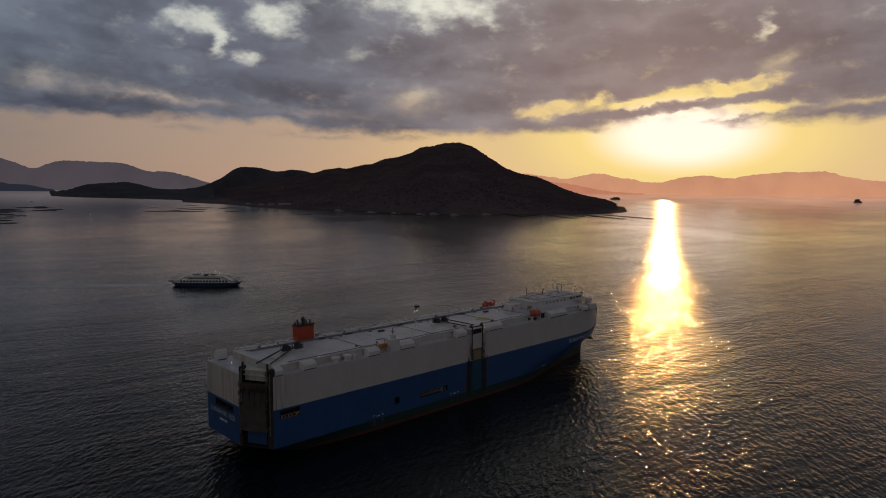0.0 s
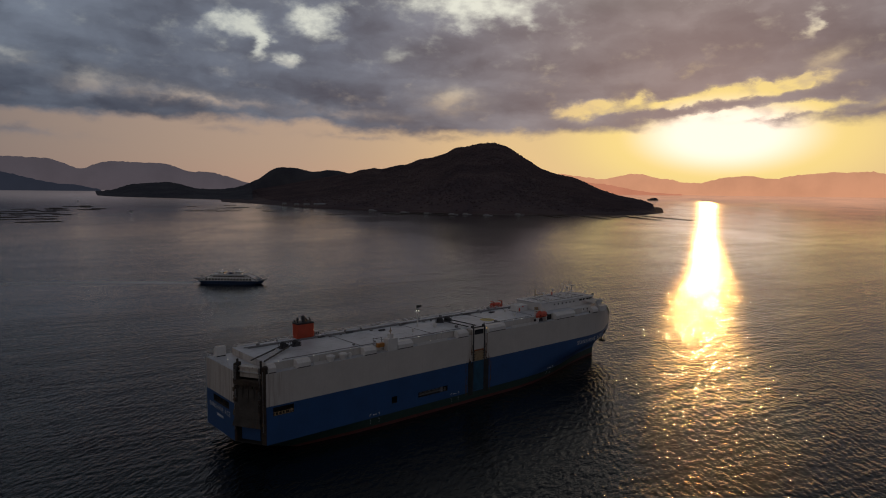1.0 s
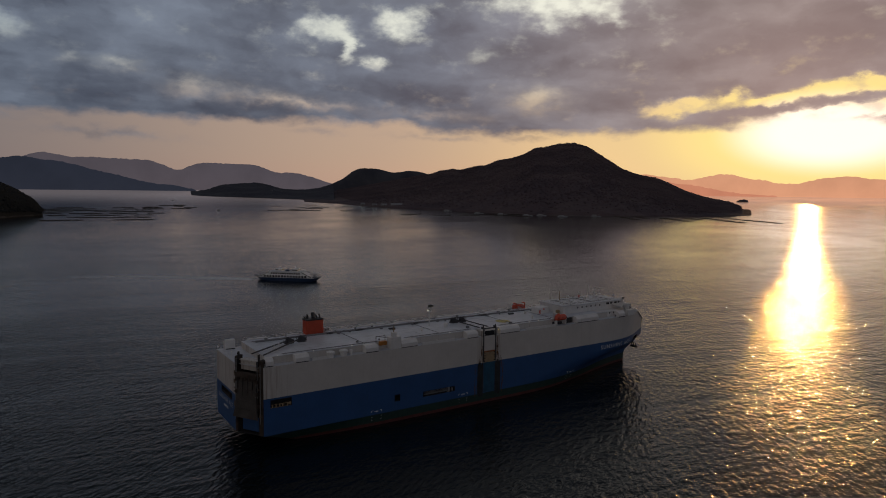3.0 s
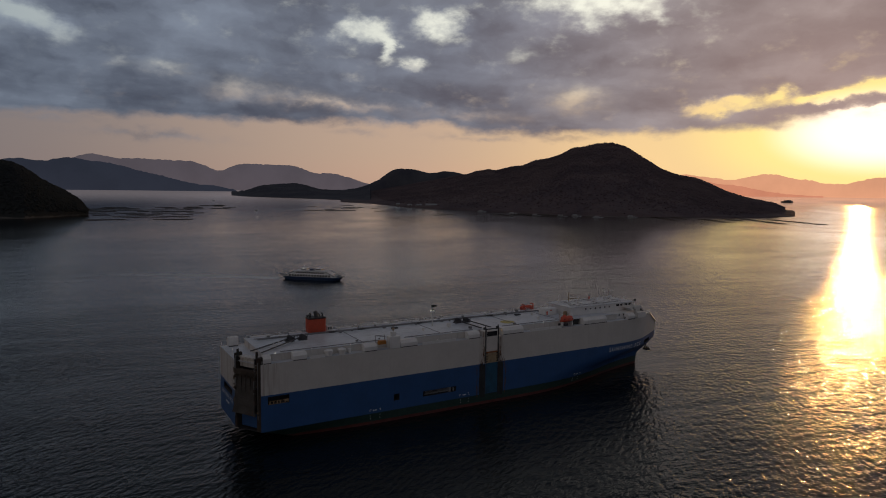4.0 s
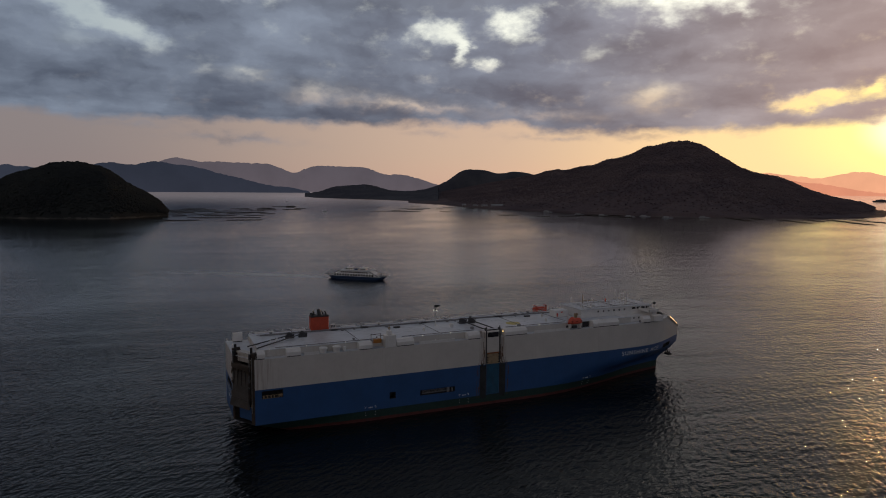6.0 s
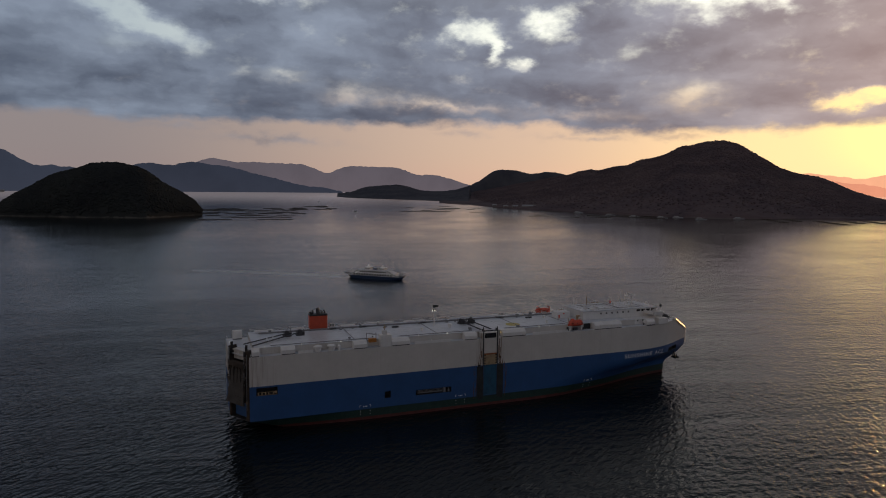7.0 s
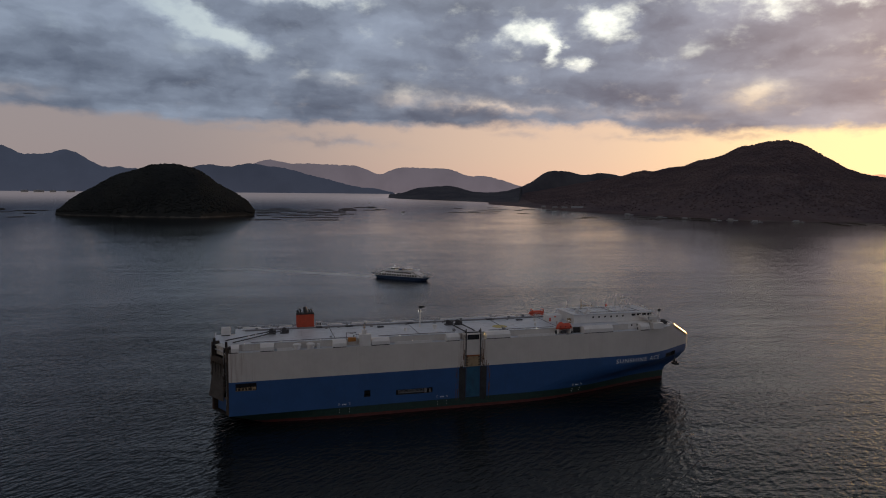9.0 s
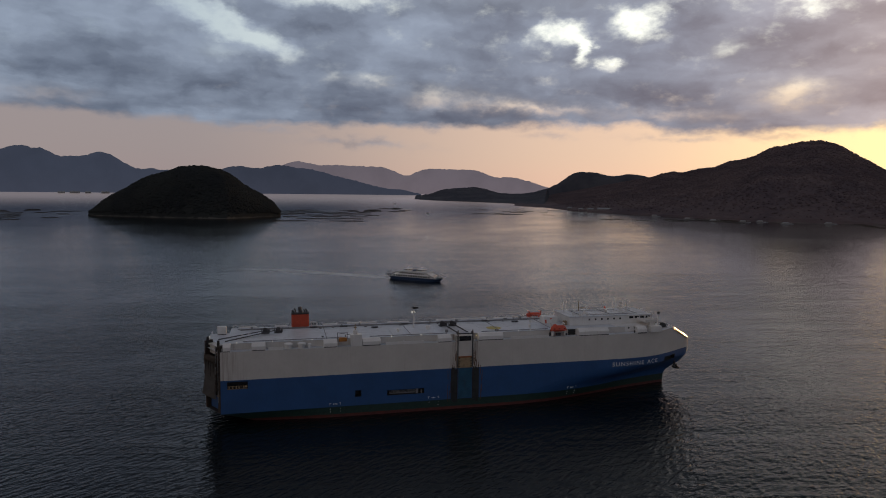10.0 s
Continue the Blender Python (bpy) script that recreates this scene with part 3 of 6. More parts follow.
def land(name, ridge, near, far_depth, material, label, category, step, spur=0.12, canopy=3.0, seed=1, kind="", drawn="both", crowns=0):
    """A hilly body of land: the ridge by azimuth, height angle and distance; its near shore by azimuth and distance."""
    ra, re, rr = (np.array(v, dtype=float) for v in zip(*ridge))
    na, nr = (np.array(v, dtype=float) for v in zip(*near))
    if drawn == "both":
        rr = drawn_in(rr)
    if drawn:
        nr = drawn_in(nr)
    mean = float(rr.mean())
    az = np.arange(ra[0], ra[-1] + 1e-6, math.degrees(step / mean))
    kern = np.exp(-np.linspace(-2, 2, 9) ** 2)
    kern /= kern.sum()

    def along(xs, ys):
        v = np.interp(az, xs, ys)
        return np.convolve(np.pad(v, 4, mode="edge"), kern, "valid")

    top, crest, shore = along(ra, re), along(ra, rr), along(na, nr)
    span = float((crest - shore).max()) + far_depth
    m = int(span / step) + 2
    t = np.linspace(-0.02, 1, m)[None, :]
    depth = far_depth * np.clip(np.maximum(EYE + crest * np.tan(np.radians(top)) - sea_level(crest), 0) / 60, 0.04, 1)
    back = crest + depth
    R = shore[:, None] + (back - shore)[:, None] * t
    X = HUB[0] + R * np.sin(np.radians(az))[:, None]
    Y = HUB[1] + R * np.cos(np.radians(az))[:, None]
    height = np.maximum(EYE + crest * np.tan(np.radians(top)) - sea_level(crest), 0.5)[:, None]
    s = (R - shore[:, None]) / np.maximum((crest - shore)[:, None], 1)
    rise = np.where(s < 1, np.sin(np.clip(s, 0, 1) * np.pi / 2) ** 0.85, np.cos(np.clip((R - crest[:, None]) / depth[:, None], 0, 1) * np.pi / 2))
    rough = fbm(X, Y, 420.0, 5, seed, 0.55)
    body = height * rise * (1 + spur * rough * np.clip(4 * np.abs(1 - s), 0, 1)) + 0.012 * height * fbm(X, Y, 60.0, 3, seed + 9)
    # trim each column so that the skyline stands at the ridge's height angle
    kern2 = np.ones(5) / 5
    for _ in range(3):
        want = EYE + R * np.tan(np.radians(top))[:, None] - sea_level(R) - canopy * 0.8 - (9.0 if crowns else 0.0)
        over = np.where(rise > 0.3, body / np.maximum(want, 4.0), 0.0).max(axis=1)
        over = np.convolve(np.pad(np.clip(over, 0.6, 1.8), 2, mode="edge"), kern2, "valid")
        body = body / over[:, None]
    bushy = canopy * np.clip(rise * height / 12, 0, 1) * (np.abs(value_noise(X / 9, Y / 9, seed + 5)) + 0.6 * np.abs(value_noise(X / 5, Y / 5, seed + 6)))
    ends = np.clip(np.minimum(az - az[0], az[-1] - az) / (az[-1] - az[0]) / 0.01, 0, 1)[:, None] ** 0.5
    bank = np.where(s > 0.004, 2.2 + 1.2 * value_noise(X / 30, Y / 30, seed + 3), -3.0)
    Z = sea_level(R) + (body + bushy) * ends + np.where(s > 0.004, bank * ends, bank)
    Z[:, 0] = sea_level(R[:, 0]) - 3
    Z[:, -1] = sea_level(R[:, -1]) - 3
    Z[0, :], Z[-1, :] = sea_level(R[0]) - 3, sea_level(R[-1]) - 3
    ob = grid_object(name if not crowns else "ground_cover", X, Y, Z, material)
    if not crowns:
        return tagged(ob, label, category, kind=kind)
    root = tagged(new(name), label, category, kind=kind)
    root.location = (float(X.mean()), float(Y.mean()), 0)
    ob.parent = root
    ob.matrix_parent_inverse = Matrix.Translation(-root.location)
    # crowns that stand out of the canopy: many small lumpy heads, denser along the ridge
    rng = np.random.RandomState(seed)
    tmpl = bmesh.new()
    bmesh.ops.create_icosphere(tmpl, subdivisions=1, radius=1)
    tv = np.array([v.co[:] for v in tmpl.verts])
    tf = np.array([[v.index for v in f.verts] for f in tmpl.faces])
    tmpl.free()
    n, mm = X.shape
    ii = rng.randint(2, n - 2, crowns)
    si = np.clip(rng.beta(2.2, 1.6, crowns), 0.02, 0.98)
    reach = np.argmin(np.abs(s - 1.03), axis=1)
    jj = np.clip((si * (reach[ii] + 2)).astype(int), 1, mm - 2)
    third = rng.rand(crowns) < 0.35
    jj[third] = np.clip(reach[ii[third]] + rng.randint(-3, 3, third.sum()), 1, mm - 2)
    keep = body[ii, jj] > 5
    ii, jj = ii[keep], jj[keep]
    size = rng.uniform(2.0, 5.4, len(ii))
    size[third[keep]] *= 1.5
    u, w = rng.rand(len(ii)), rng.rand(len(ii))

    def between(A):
        return (A[ii, jj] * (1 - u) + A[ii, jj + 1] * u) * (1 - w) + (A[ii + 1, jj] * (1 - u) + A[ii + 1, jj + 1] * u) * w

    at = np.stack([between(X), between(Y), between(Z) + size * rng.uniform(0.0, 0.4, len(ii))], -1)
    lump = 1 + 0.35 * (rng.rand(len(ii), len(tv)) - 0.5)
    verts = at[:, None, :] + tv[None] * (size[:, None] * lump)[:, :, None] * np.array([1, 1, 0.85])
    faces = tf[None] + (np.arange(len(ii)) * len(tv))[:, None, None]
    me = bpy.data.meshes.new("tree_crowns")
    me.from_pydata(verts.reshape(-1, 3).tolist(), [], faces.reshape(-1, 3).tolist())
    me.materials.append(material)
    wood = new("tree_crowns", me)
    wood.parent = root
    wood.matrix_parent_inverse = Matrix.Translation(-root.location)
    tagged(wood, kind="stuff")
    return root


def make_land():
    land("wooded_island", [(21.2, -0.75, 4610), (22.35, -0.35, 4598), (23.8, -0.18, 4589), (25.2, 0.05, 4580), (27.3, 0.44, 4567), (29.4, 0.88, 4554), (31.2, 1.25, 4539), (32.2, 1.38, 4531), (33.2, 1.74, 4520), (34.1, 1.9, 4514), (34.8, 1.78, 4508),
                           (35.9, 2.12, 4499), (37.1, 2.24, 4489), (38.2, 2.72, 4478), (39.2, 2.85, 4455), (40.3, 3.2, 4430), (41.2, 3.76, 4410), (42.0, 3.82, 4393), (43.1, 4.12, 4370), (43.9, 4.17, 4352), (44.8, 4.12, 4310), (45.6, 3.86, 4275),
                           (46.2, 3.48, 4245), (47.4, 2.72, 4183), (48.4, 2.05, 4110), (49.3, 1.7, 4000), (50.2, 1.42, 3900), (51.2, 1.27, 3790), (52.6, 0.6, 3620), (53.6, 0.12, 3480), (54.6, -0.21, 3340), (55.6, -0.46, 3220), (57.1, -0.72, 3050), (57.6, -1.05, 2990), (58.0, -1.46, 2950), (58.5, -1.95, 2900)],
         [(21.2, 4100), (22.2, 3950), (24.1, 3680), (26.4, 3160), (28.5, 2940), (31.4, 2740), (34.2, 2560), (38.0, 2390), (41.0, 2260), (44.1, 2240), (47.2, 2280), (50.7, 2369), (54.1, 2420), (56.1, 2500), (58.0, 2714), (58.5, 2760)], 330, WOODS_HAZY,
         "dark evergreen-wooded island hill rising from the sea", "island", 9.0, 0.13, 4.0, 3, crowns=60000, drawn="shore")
    land("wooded_islet", [(-13.2, -2.0, 2240), (-12.6, -1.5, 2230), (-12.0, -0.95, 2225), (-11.35, -0.5, 2220), (-10.5, -0.05, 2215), (-9.7, 0.48, 2210), (-8.8, 1.0, 2205), (-7.8, 1.25, 2200), (-6.9, 1.6, 2195), (-6.3, 1.83, 2195), (-5.4, 1.9, 2190), (-4.3, 1.88, 2185), (-3.7, 1.76, 2180), (-3.0, 1.58, 2175), (-2.3, 1.18, 2170), (-1.65, 0.63, 2165), (-0.75, 0.07, 2160), (0.2, -0.45, 2155), (0.9, -0.92, 2150), (1.35, -1.45, 2150), (1.75, -2.05, 2150)],
         [(-13.2, 2220), (-11.4, 2130), (-9.3, 2060), (-7.1, 1985), (-4.9, 1945), (-2.6, 1915), (-0.8, 1985), (0.5, 2060), (1.75, 2130)], 330, WOODS,
         "small dark wooded islet with a pale rocky shore", "islet", 5.0, 0.08, 2.6, 11, crowns=24000)
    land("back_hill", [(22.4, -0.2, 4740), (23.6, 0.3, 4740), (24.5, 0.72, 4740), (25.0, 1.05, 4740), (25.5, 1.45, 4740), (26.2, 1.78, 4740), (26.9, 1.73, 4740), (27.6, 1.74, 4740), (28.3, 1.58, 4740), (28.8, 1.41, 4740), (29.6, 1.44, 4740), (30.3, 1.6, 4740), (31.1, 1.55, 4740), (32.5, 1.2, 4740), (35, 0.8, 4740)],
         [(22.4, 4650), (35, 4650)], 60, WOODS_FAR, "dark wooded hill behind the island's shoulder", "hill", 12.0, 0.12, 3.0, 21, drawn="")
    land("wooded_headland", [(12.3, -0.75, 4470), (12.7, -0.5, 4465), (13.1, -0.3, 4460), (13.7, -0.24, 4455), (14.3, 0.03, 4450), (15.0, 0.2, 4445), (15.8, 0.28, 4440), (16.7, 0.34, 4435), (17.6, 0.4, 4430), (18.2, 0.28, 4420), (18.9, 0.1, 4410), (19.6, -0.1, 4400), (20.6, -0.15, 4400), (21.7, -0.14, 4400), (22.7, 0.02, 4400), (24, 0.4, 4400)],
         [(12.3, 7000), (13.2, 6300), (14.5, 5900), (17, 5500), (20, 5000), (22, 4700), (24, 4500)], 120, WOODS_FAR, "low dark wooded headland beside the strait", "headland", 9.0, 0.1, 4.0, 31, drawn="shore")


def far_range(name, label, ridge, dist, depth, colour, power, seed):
    m = distance(name + "_haze_glow", colour, power)
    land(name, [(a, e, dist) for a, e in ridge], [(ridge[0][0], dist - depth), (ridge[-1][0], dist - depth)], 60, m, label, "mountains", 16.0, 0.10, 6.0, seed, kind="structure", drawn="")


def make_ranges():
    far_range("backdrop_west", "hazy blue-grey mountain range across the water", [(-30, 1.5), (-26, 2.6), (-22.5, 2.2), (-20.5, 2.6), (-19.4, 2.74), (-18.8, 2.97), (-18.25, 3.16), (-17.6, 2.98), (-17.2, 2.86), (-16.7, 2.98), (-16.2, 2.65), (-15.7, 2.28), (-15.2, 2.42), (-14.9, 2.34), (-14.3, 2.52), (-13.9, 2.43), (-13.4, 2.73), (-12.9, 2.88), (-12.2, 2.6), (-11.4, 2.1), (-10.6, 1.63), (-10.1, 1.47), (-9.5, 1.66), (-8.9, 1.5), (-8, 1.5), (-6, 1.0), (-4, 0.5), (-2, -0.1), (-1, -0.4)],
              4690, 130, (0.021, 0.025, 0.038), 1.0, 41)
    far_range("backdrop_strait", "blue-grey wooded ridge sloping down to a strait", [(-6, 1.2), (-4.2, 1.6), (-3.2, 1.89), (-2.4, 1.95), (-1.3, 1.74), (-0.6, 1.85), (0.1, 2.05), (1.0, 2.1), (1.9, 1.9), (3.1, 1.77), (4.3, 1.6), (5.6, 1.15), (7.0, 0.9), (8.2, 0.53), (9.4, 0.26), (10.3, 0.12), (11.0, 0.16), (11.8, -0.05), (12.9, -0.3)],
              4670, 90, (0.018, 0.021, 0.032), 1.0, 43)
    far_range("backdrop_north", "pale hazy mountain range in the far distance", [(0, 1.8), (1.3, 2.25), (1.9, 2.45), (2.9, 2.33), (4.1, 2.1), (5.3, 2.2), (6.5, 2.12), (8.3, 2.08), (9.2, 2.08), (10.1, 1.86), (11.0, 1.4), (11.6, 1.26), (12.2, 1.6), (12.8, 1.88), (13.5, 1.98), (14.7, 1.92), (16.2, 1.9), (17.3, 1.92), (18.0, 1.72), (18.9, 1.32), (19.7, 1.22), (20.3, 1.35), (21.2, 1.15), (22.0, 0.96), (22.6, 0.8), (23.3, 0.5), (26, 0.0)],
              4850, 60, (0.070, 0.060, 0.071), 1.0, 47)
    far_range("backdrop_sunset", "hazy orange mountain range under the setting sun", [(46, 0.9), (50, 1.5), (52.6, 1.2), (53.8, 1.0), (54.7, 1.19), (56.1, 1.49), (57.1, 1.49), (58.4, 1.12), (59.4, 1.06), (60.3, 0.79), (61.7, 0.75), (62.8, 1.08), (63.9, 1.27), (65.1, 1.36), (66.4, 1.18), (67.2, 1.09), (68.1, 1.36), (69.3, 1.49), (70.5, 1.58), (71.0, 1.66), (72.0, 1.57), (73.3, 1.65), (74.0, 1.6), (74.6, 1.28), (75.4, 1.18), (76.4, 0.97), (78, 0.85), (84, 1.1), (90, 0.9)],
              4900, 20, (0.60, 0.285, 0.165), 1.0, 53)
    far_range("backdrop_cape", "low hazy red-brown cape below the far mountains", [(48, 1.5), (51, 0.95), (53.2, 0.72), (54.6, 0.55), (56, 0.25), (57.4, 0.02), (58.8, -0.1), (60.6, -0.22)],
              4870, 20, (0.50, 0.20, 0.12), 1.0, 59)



# ---- the car carrier ----
DECK, LEDGE, BAND = 28.7, 26.3, 16.0


def bow_nose(z):
    """How far forward the stem stands at a height."""
    return float(np.interp(z, [-4, 4, 5.5, 6.8, 8, 9.4, 11.5, 13.2, 20, 27], [88.3, 88.8, 89.6, 91.8, 94.6, 97, 98.8, 99.8, 100, 100]))


FLARE = {
    -4.0: ((0, 10, 25, 40, 60, 80), (0, 1.6, 4.8, 8.6, 13.4, 16.1)),
    0.0: ((0, 10, 25, 40, 60, 74), (0, 1.8, 5.2, 9.6, 14.6, 16.1)),
    6.0: ((0, 10, 20, 30, 40, 52, 64), (0.1, 2.2, 4.8, 8.6, 12.4, 15.2, 16.1)),
    10.0: ((0, 4, 8, 14, 20, 29, 40, 52), (0.2, 2.1, 3.4, 6.2, 9.4, 13.0, 15.4, 16.1)),
    12.6: ((0, 1.2, 5, 8, 15, 21, 29, 40), (0.5, 2.4, 4.4, 6.0, 9.7, 12.6, 15.0, 16.1)),
    20.0: ((0, 1.2, 5, 8, 15, 21, 29, 38), (0.5, 2.6, 4.6, 6.2, 10.0, 12.9, 15.3, 16.1)),
    30.0: ((0, 1.2, 5, 8, 15, 21, 29, 36), (0.5, 2.6, 4.6, 6.2, 10.2, 13.2, 15.6, 16.1)),
}


def half_beam(x, z):
    """The hull's half breadth: sections of the flared bow by distance from the stem, blended in height and rounded."""
    d = bow_nose(z) - x
    keys = sorted(FLARE)
    out = []
    for k in keys:
        soft = min(3.0, abs(d) * 0.4)
        out.append(sum(float(np.interp(d + o * soft, *FLARE[k])) for o in (-1, -0.5, 0, 0.5, 1)) / 5)
    return float(np.interp(z, keys, out))


def stern_shift(z):
    return float(np.interp(z, [-4, 0, 2.5, 3.9, 30], [17, 11, 4.5, 0, 0]))


def hull_top(x):
    return float(np.interp(x, [-110, 87.5, 100.2], [LEDGE, LEDGE, 19.6]))


SIDE_X = [-95.3, -88.2, -82, -74, -66, -58, -50, -47.7, -43, -38, -31, -23.8, -18, -13.2, -10.6, -4.8, -2.1, 4, 10, 16, 22, 28, 34, 40, 46, 52, 57, 62, 66, 70, 74, 77, 80, 82.5, 85, 87.5, 90, 92, 94, 95.5, 97, 98, 99, 99.6, 100]


def hull_ring(z):
    """The hull's plan at a height: starboard side from the stern forward, round the nose, and back along the port side to the transom and the cut-off quarter."""
    shift = stern_shift(z)
    tip = bow_nose(z)
    draw = (tip + 97.5) / 197.5
    star = []
    for x in SIDE_X:
        xx = x if x < 20 else 20 + (x - 20) * (tip - 20) / 80.0
        b = half_beam(xx, z)
        zz = min(z, hull_top(xx))
        star.append((xx, b, zz))
    aft = min(1, 1 - shift / 60)

    def drawn(x):
        """The bottom narrows gently toward the stern."""
        u = min(1, max(0, (-55 - x) / 42.5))
        return 1 - (1 - aft) * u * u * (3 - 2 * u)

    ring = [(-97.5 + shift, -16.1 * aft, z)]
    ring += [(max(x, -97.5 + shift * 1.05 + 0.01 * i), -b * drawn(x), zz) for i, (x, b, zz) in enumerate(star)]
    ring += [(max(x, -103.4 + shift * 1.05 + 0.01 * i), b * drawn(x), zz) for i, (x, b, zz) in reversed(list(enumerate(star)))]
    ring += [(-103.4 + shift, 16.1 * aft, z), (-103.4 + shift, 10.5, z), (-103.4 + shift, 4.0, z), (-103.4 + shift, -2.0, z), (-103.4 + shift, -6.0, z)]
    return ring


def hull_band(levels, open_faces=()):
    """A band of plating between heights. open_faces: (lowest, highest, first, last) spans to be left open; returns the plating and the openings' faces."""
    bm = fresh()
    rings = [[bm.verts.new(p) for p in hull_ring(z)] for z in levels]
    n = len(rings[0])
    taken = []
    for k in range(len(levels) - 1):
        for i in range(n):
            j = (i + 1) % n
            quad = [rings[k][i], rings[k][j], rings[k + 1][j], rings[k + 1][i]]
            if (quad[2].co - quad[1].co).length < 1e-4 and (quad[3].co - quad[0].co).length < 1e-4:
                continue
            mid = (levels[k] + levels[k + 1]) / 2
            hole = [o for o in open_faces if o[0] < mid < o[1] and o[2] <= i < o[3]]
            if i == n - 1 and mid > 3.9:
                hole = [None]
            if hole:
                if hole[0]:
                    taken.append((hole[0], [v.co.copy() for v in quad]))
                continue
            f = bm.faces.new(quad)
            f.smooth = 40 < i < 54 or 22 < i < 60
    bmesh.ops.recalc_face_normals(bm, faces=bm.faces)
    return bm, taken


def recess(quads, inward, depth):
    """The inside of an opening: a box drawn inward from its outline."""
    bm = fresh()
    step = Vector(inward) * depth
    for q in quads:
        bm.faces.new([bm.verts.new(c + step) for c in q])
    bmesh.ops.remove_doubles(bm, verts=bm.verts, dist=0.01)
    rim = [e for e in bm.edges if len(e.link_faces) == 1]
    got = bmesh.ops.extrude_edge_only(bm, edges=rim)["geom"]
    for v in got:
        if isinstance(v, bmesh.types.BMVert):
            v.co -= step * 0.995
    return bm


def letters(text, width, height, place, name, parent):
    """Flat lettering laid on a surface: place(u, v) gives the point for metres along and up."""
    cu = bpy.data.curves.new(name, "FONT")
    cu.body = text
    cu.resolution_u = 3
    cu.space_character, cu.space_word, cu.offset = 1.22, 1.3, 0.0
    ob = bpy.data.objects.new(name, cu)
    scene.collection.objects.link(ob)
    bpy.context.view_layer.update()
    me = bpy.data.meshes.new_from_object(ob.evaluated_get(bpy.context.evaluated_depsgraph_get()))
    bpy.data.objects.remove(ob)
    bm = fresh()
    bm.from_mesh(me)
    bmesh.ops.subdivide_edges(bm, edges=[e for e in bm.edges if e.calc_length() > 0.4], cuts=2)
    xs, ys = [v.co.x for v in bm.verts], [v.co.y for v in bm.verts]
    for v in bm.verts:
        v.co = Vector(place((v.co.x - min(xs)) / (max(xs) - min(xs)) * width, (v.co.y - min(ys)) / (max(ys) - min(ys)) * height))
    bmesh.ops.recalc_face_normals(bm, faces=bm.faces)
    return parts(name, bm, LETTER, parent, "white block letter")


def railing(points, height, parent, posts=2.4, name="railing"):
    bm = fresh()
    for a, b in zip(points[:-1], points[1:]):
        a, b = Vector(a), Vector(b)
        n = max(1, int((b - a).length / posts))
        for k in range(n + 1):
            p = a.lerp(b, k / n)
            rod(bm, p, p + Vector((0, 0, height)), 0.035, sides=4)
        for h in (0.5, 1.0):
            rod(bm, a + Vector((0, 0, height * h)), b + Vector((0, 0, height * h)), 0.035, sides=4)
    return part(name, bm, PAINT_WHITE, parent)


def vent_box(ship, x0, x1, y0, y1, z0, z1, out=-1):
    """A louvred ventilator housing on the ledge, its outer upper edge cut off at a slant."""
    bm = fresh()
    slant = min(1.1, (z1 - z0) * 0.38)
    yo, yi = (y0, y1) if out < 0 else (y1, y0)
    k = 1 if out < 0 else -1
    prism(bm, [(yo, z0), (yi, z0), (yi, z1), (yo + k * slant, z1), (yo, z1 - slant)], "x", x0, x1)
    bmesh.ops.bevel(bm, geom=list(bm.edges), offset=0.06, segments=1, affect="EDGES")
    box = part("vent_housing", bm, PAINT_WHITE, ship)
    bm = fresh()
    for i in range(int((x1 - x0) / 1.2)):
        x = x0 + 0.6 + i * 1.2
        block(bm, (x - 0.4, yo - k * 0.03, z0 + 0.35), (x + 0.4, yo + k * 0.05, z1 - slant - 0.25))
    parts("louvre", bm, PAINT_WHITE, box)
    # dark strip put in for the shade below the housing
    bm = fresh()
    block(bm, (x0 + 0.1, min(yo, yi) - 0.05, z0 - 0.12), (x1 - 0.1, max(yo, yi) - 0.1, z0 + 0.26))
    part("shade_strip", bm, DECK_DARK, box, "dark strip painted in for the shade under the housing")
    return box


def mushroom(ship, x, y, z, r, h):
    """A round ventilator: a short drum under a wider flat-topped cap with a rim."""
    bm = fresh()
    rod(bm, (x, y, z), (x, y, z + h * 0.62), r * 0.8, sides=20)
    drum = part("ventilator", bm, PAINT_WHITE, ship)
    bm = fresh()
    rod(bm, (x, y, z + h * 0.6), (x, y, z + h * 0.9), r, sides=24)
    rod(bm, (x, y, z + h * 0.88), (x, y, z + h), r * 0.96, r * 0.7, sides=24)
    part("cap", bm, PAINT_WHITE, drum)


def lamp_post(ship, x, y, z, h, warm=False):
    bm = fresh()
    rod(bm, (x, y, z), (x, y, z + h), 0.07, sides=6)
    block(bm, (x - 0.16, y - 0.3, z + h - 0.04), (x + 0.16, y + 0.1, z + h + 0.1))
    post = part("lamp_post", bm, PAINT_WHITE, ship)
    bm = fresh()
    ball(bm, (x, y - 0.25, z + h - 0.14), 0.12 if not warm else 0.2)
    part("lit_lamp", bm, LAMP_WARM if warm else LAMP, post, "glowing deck lamp")


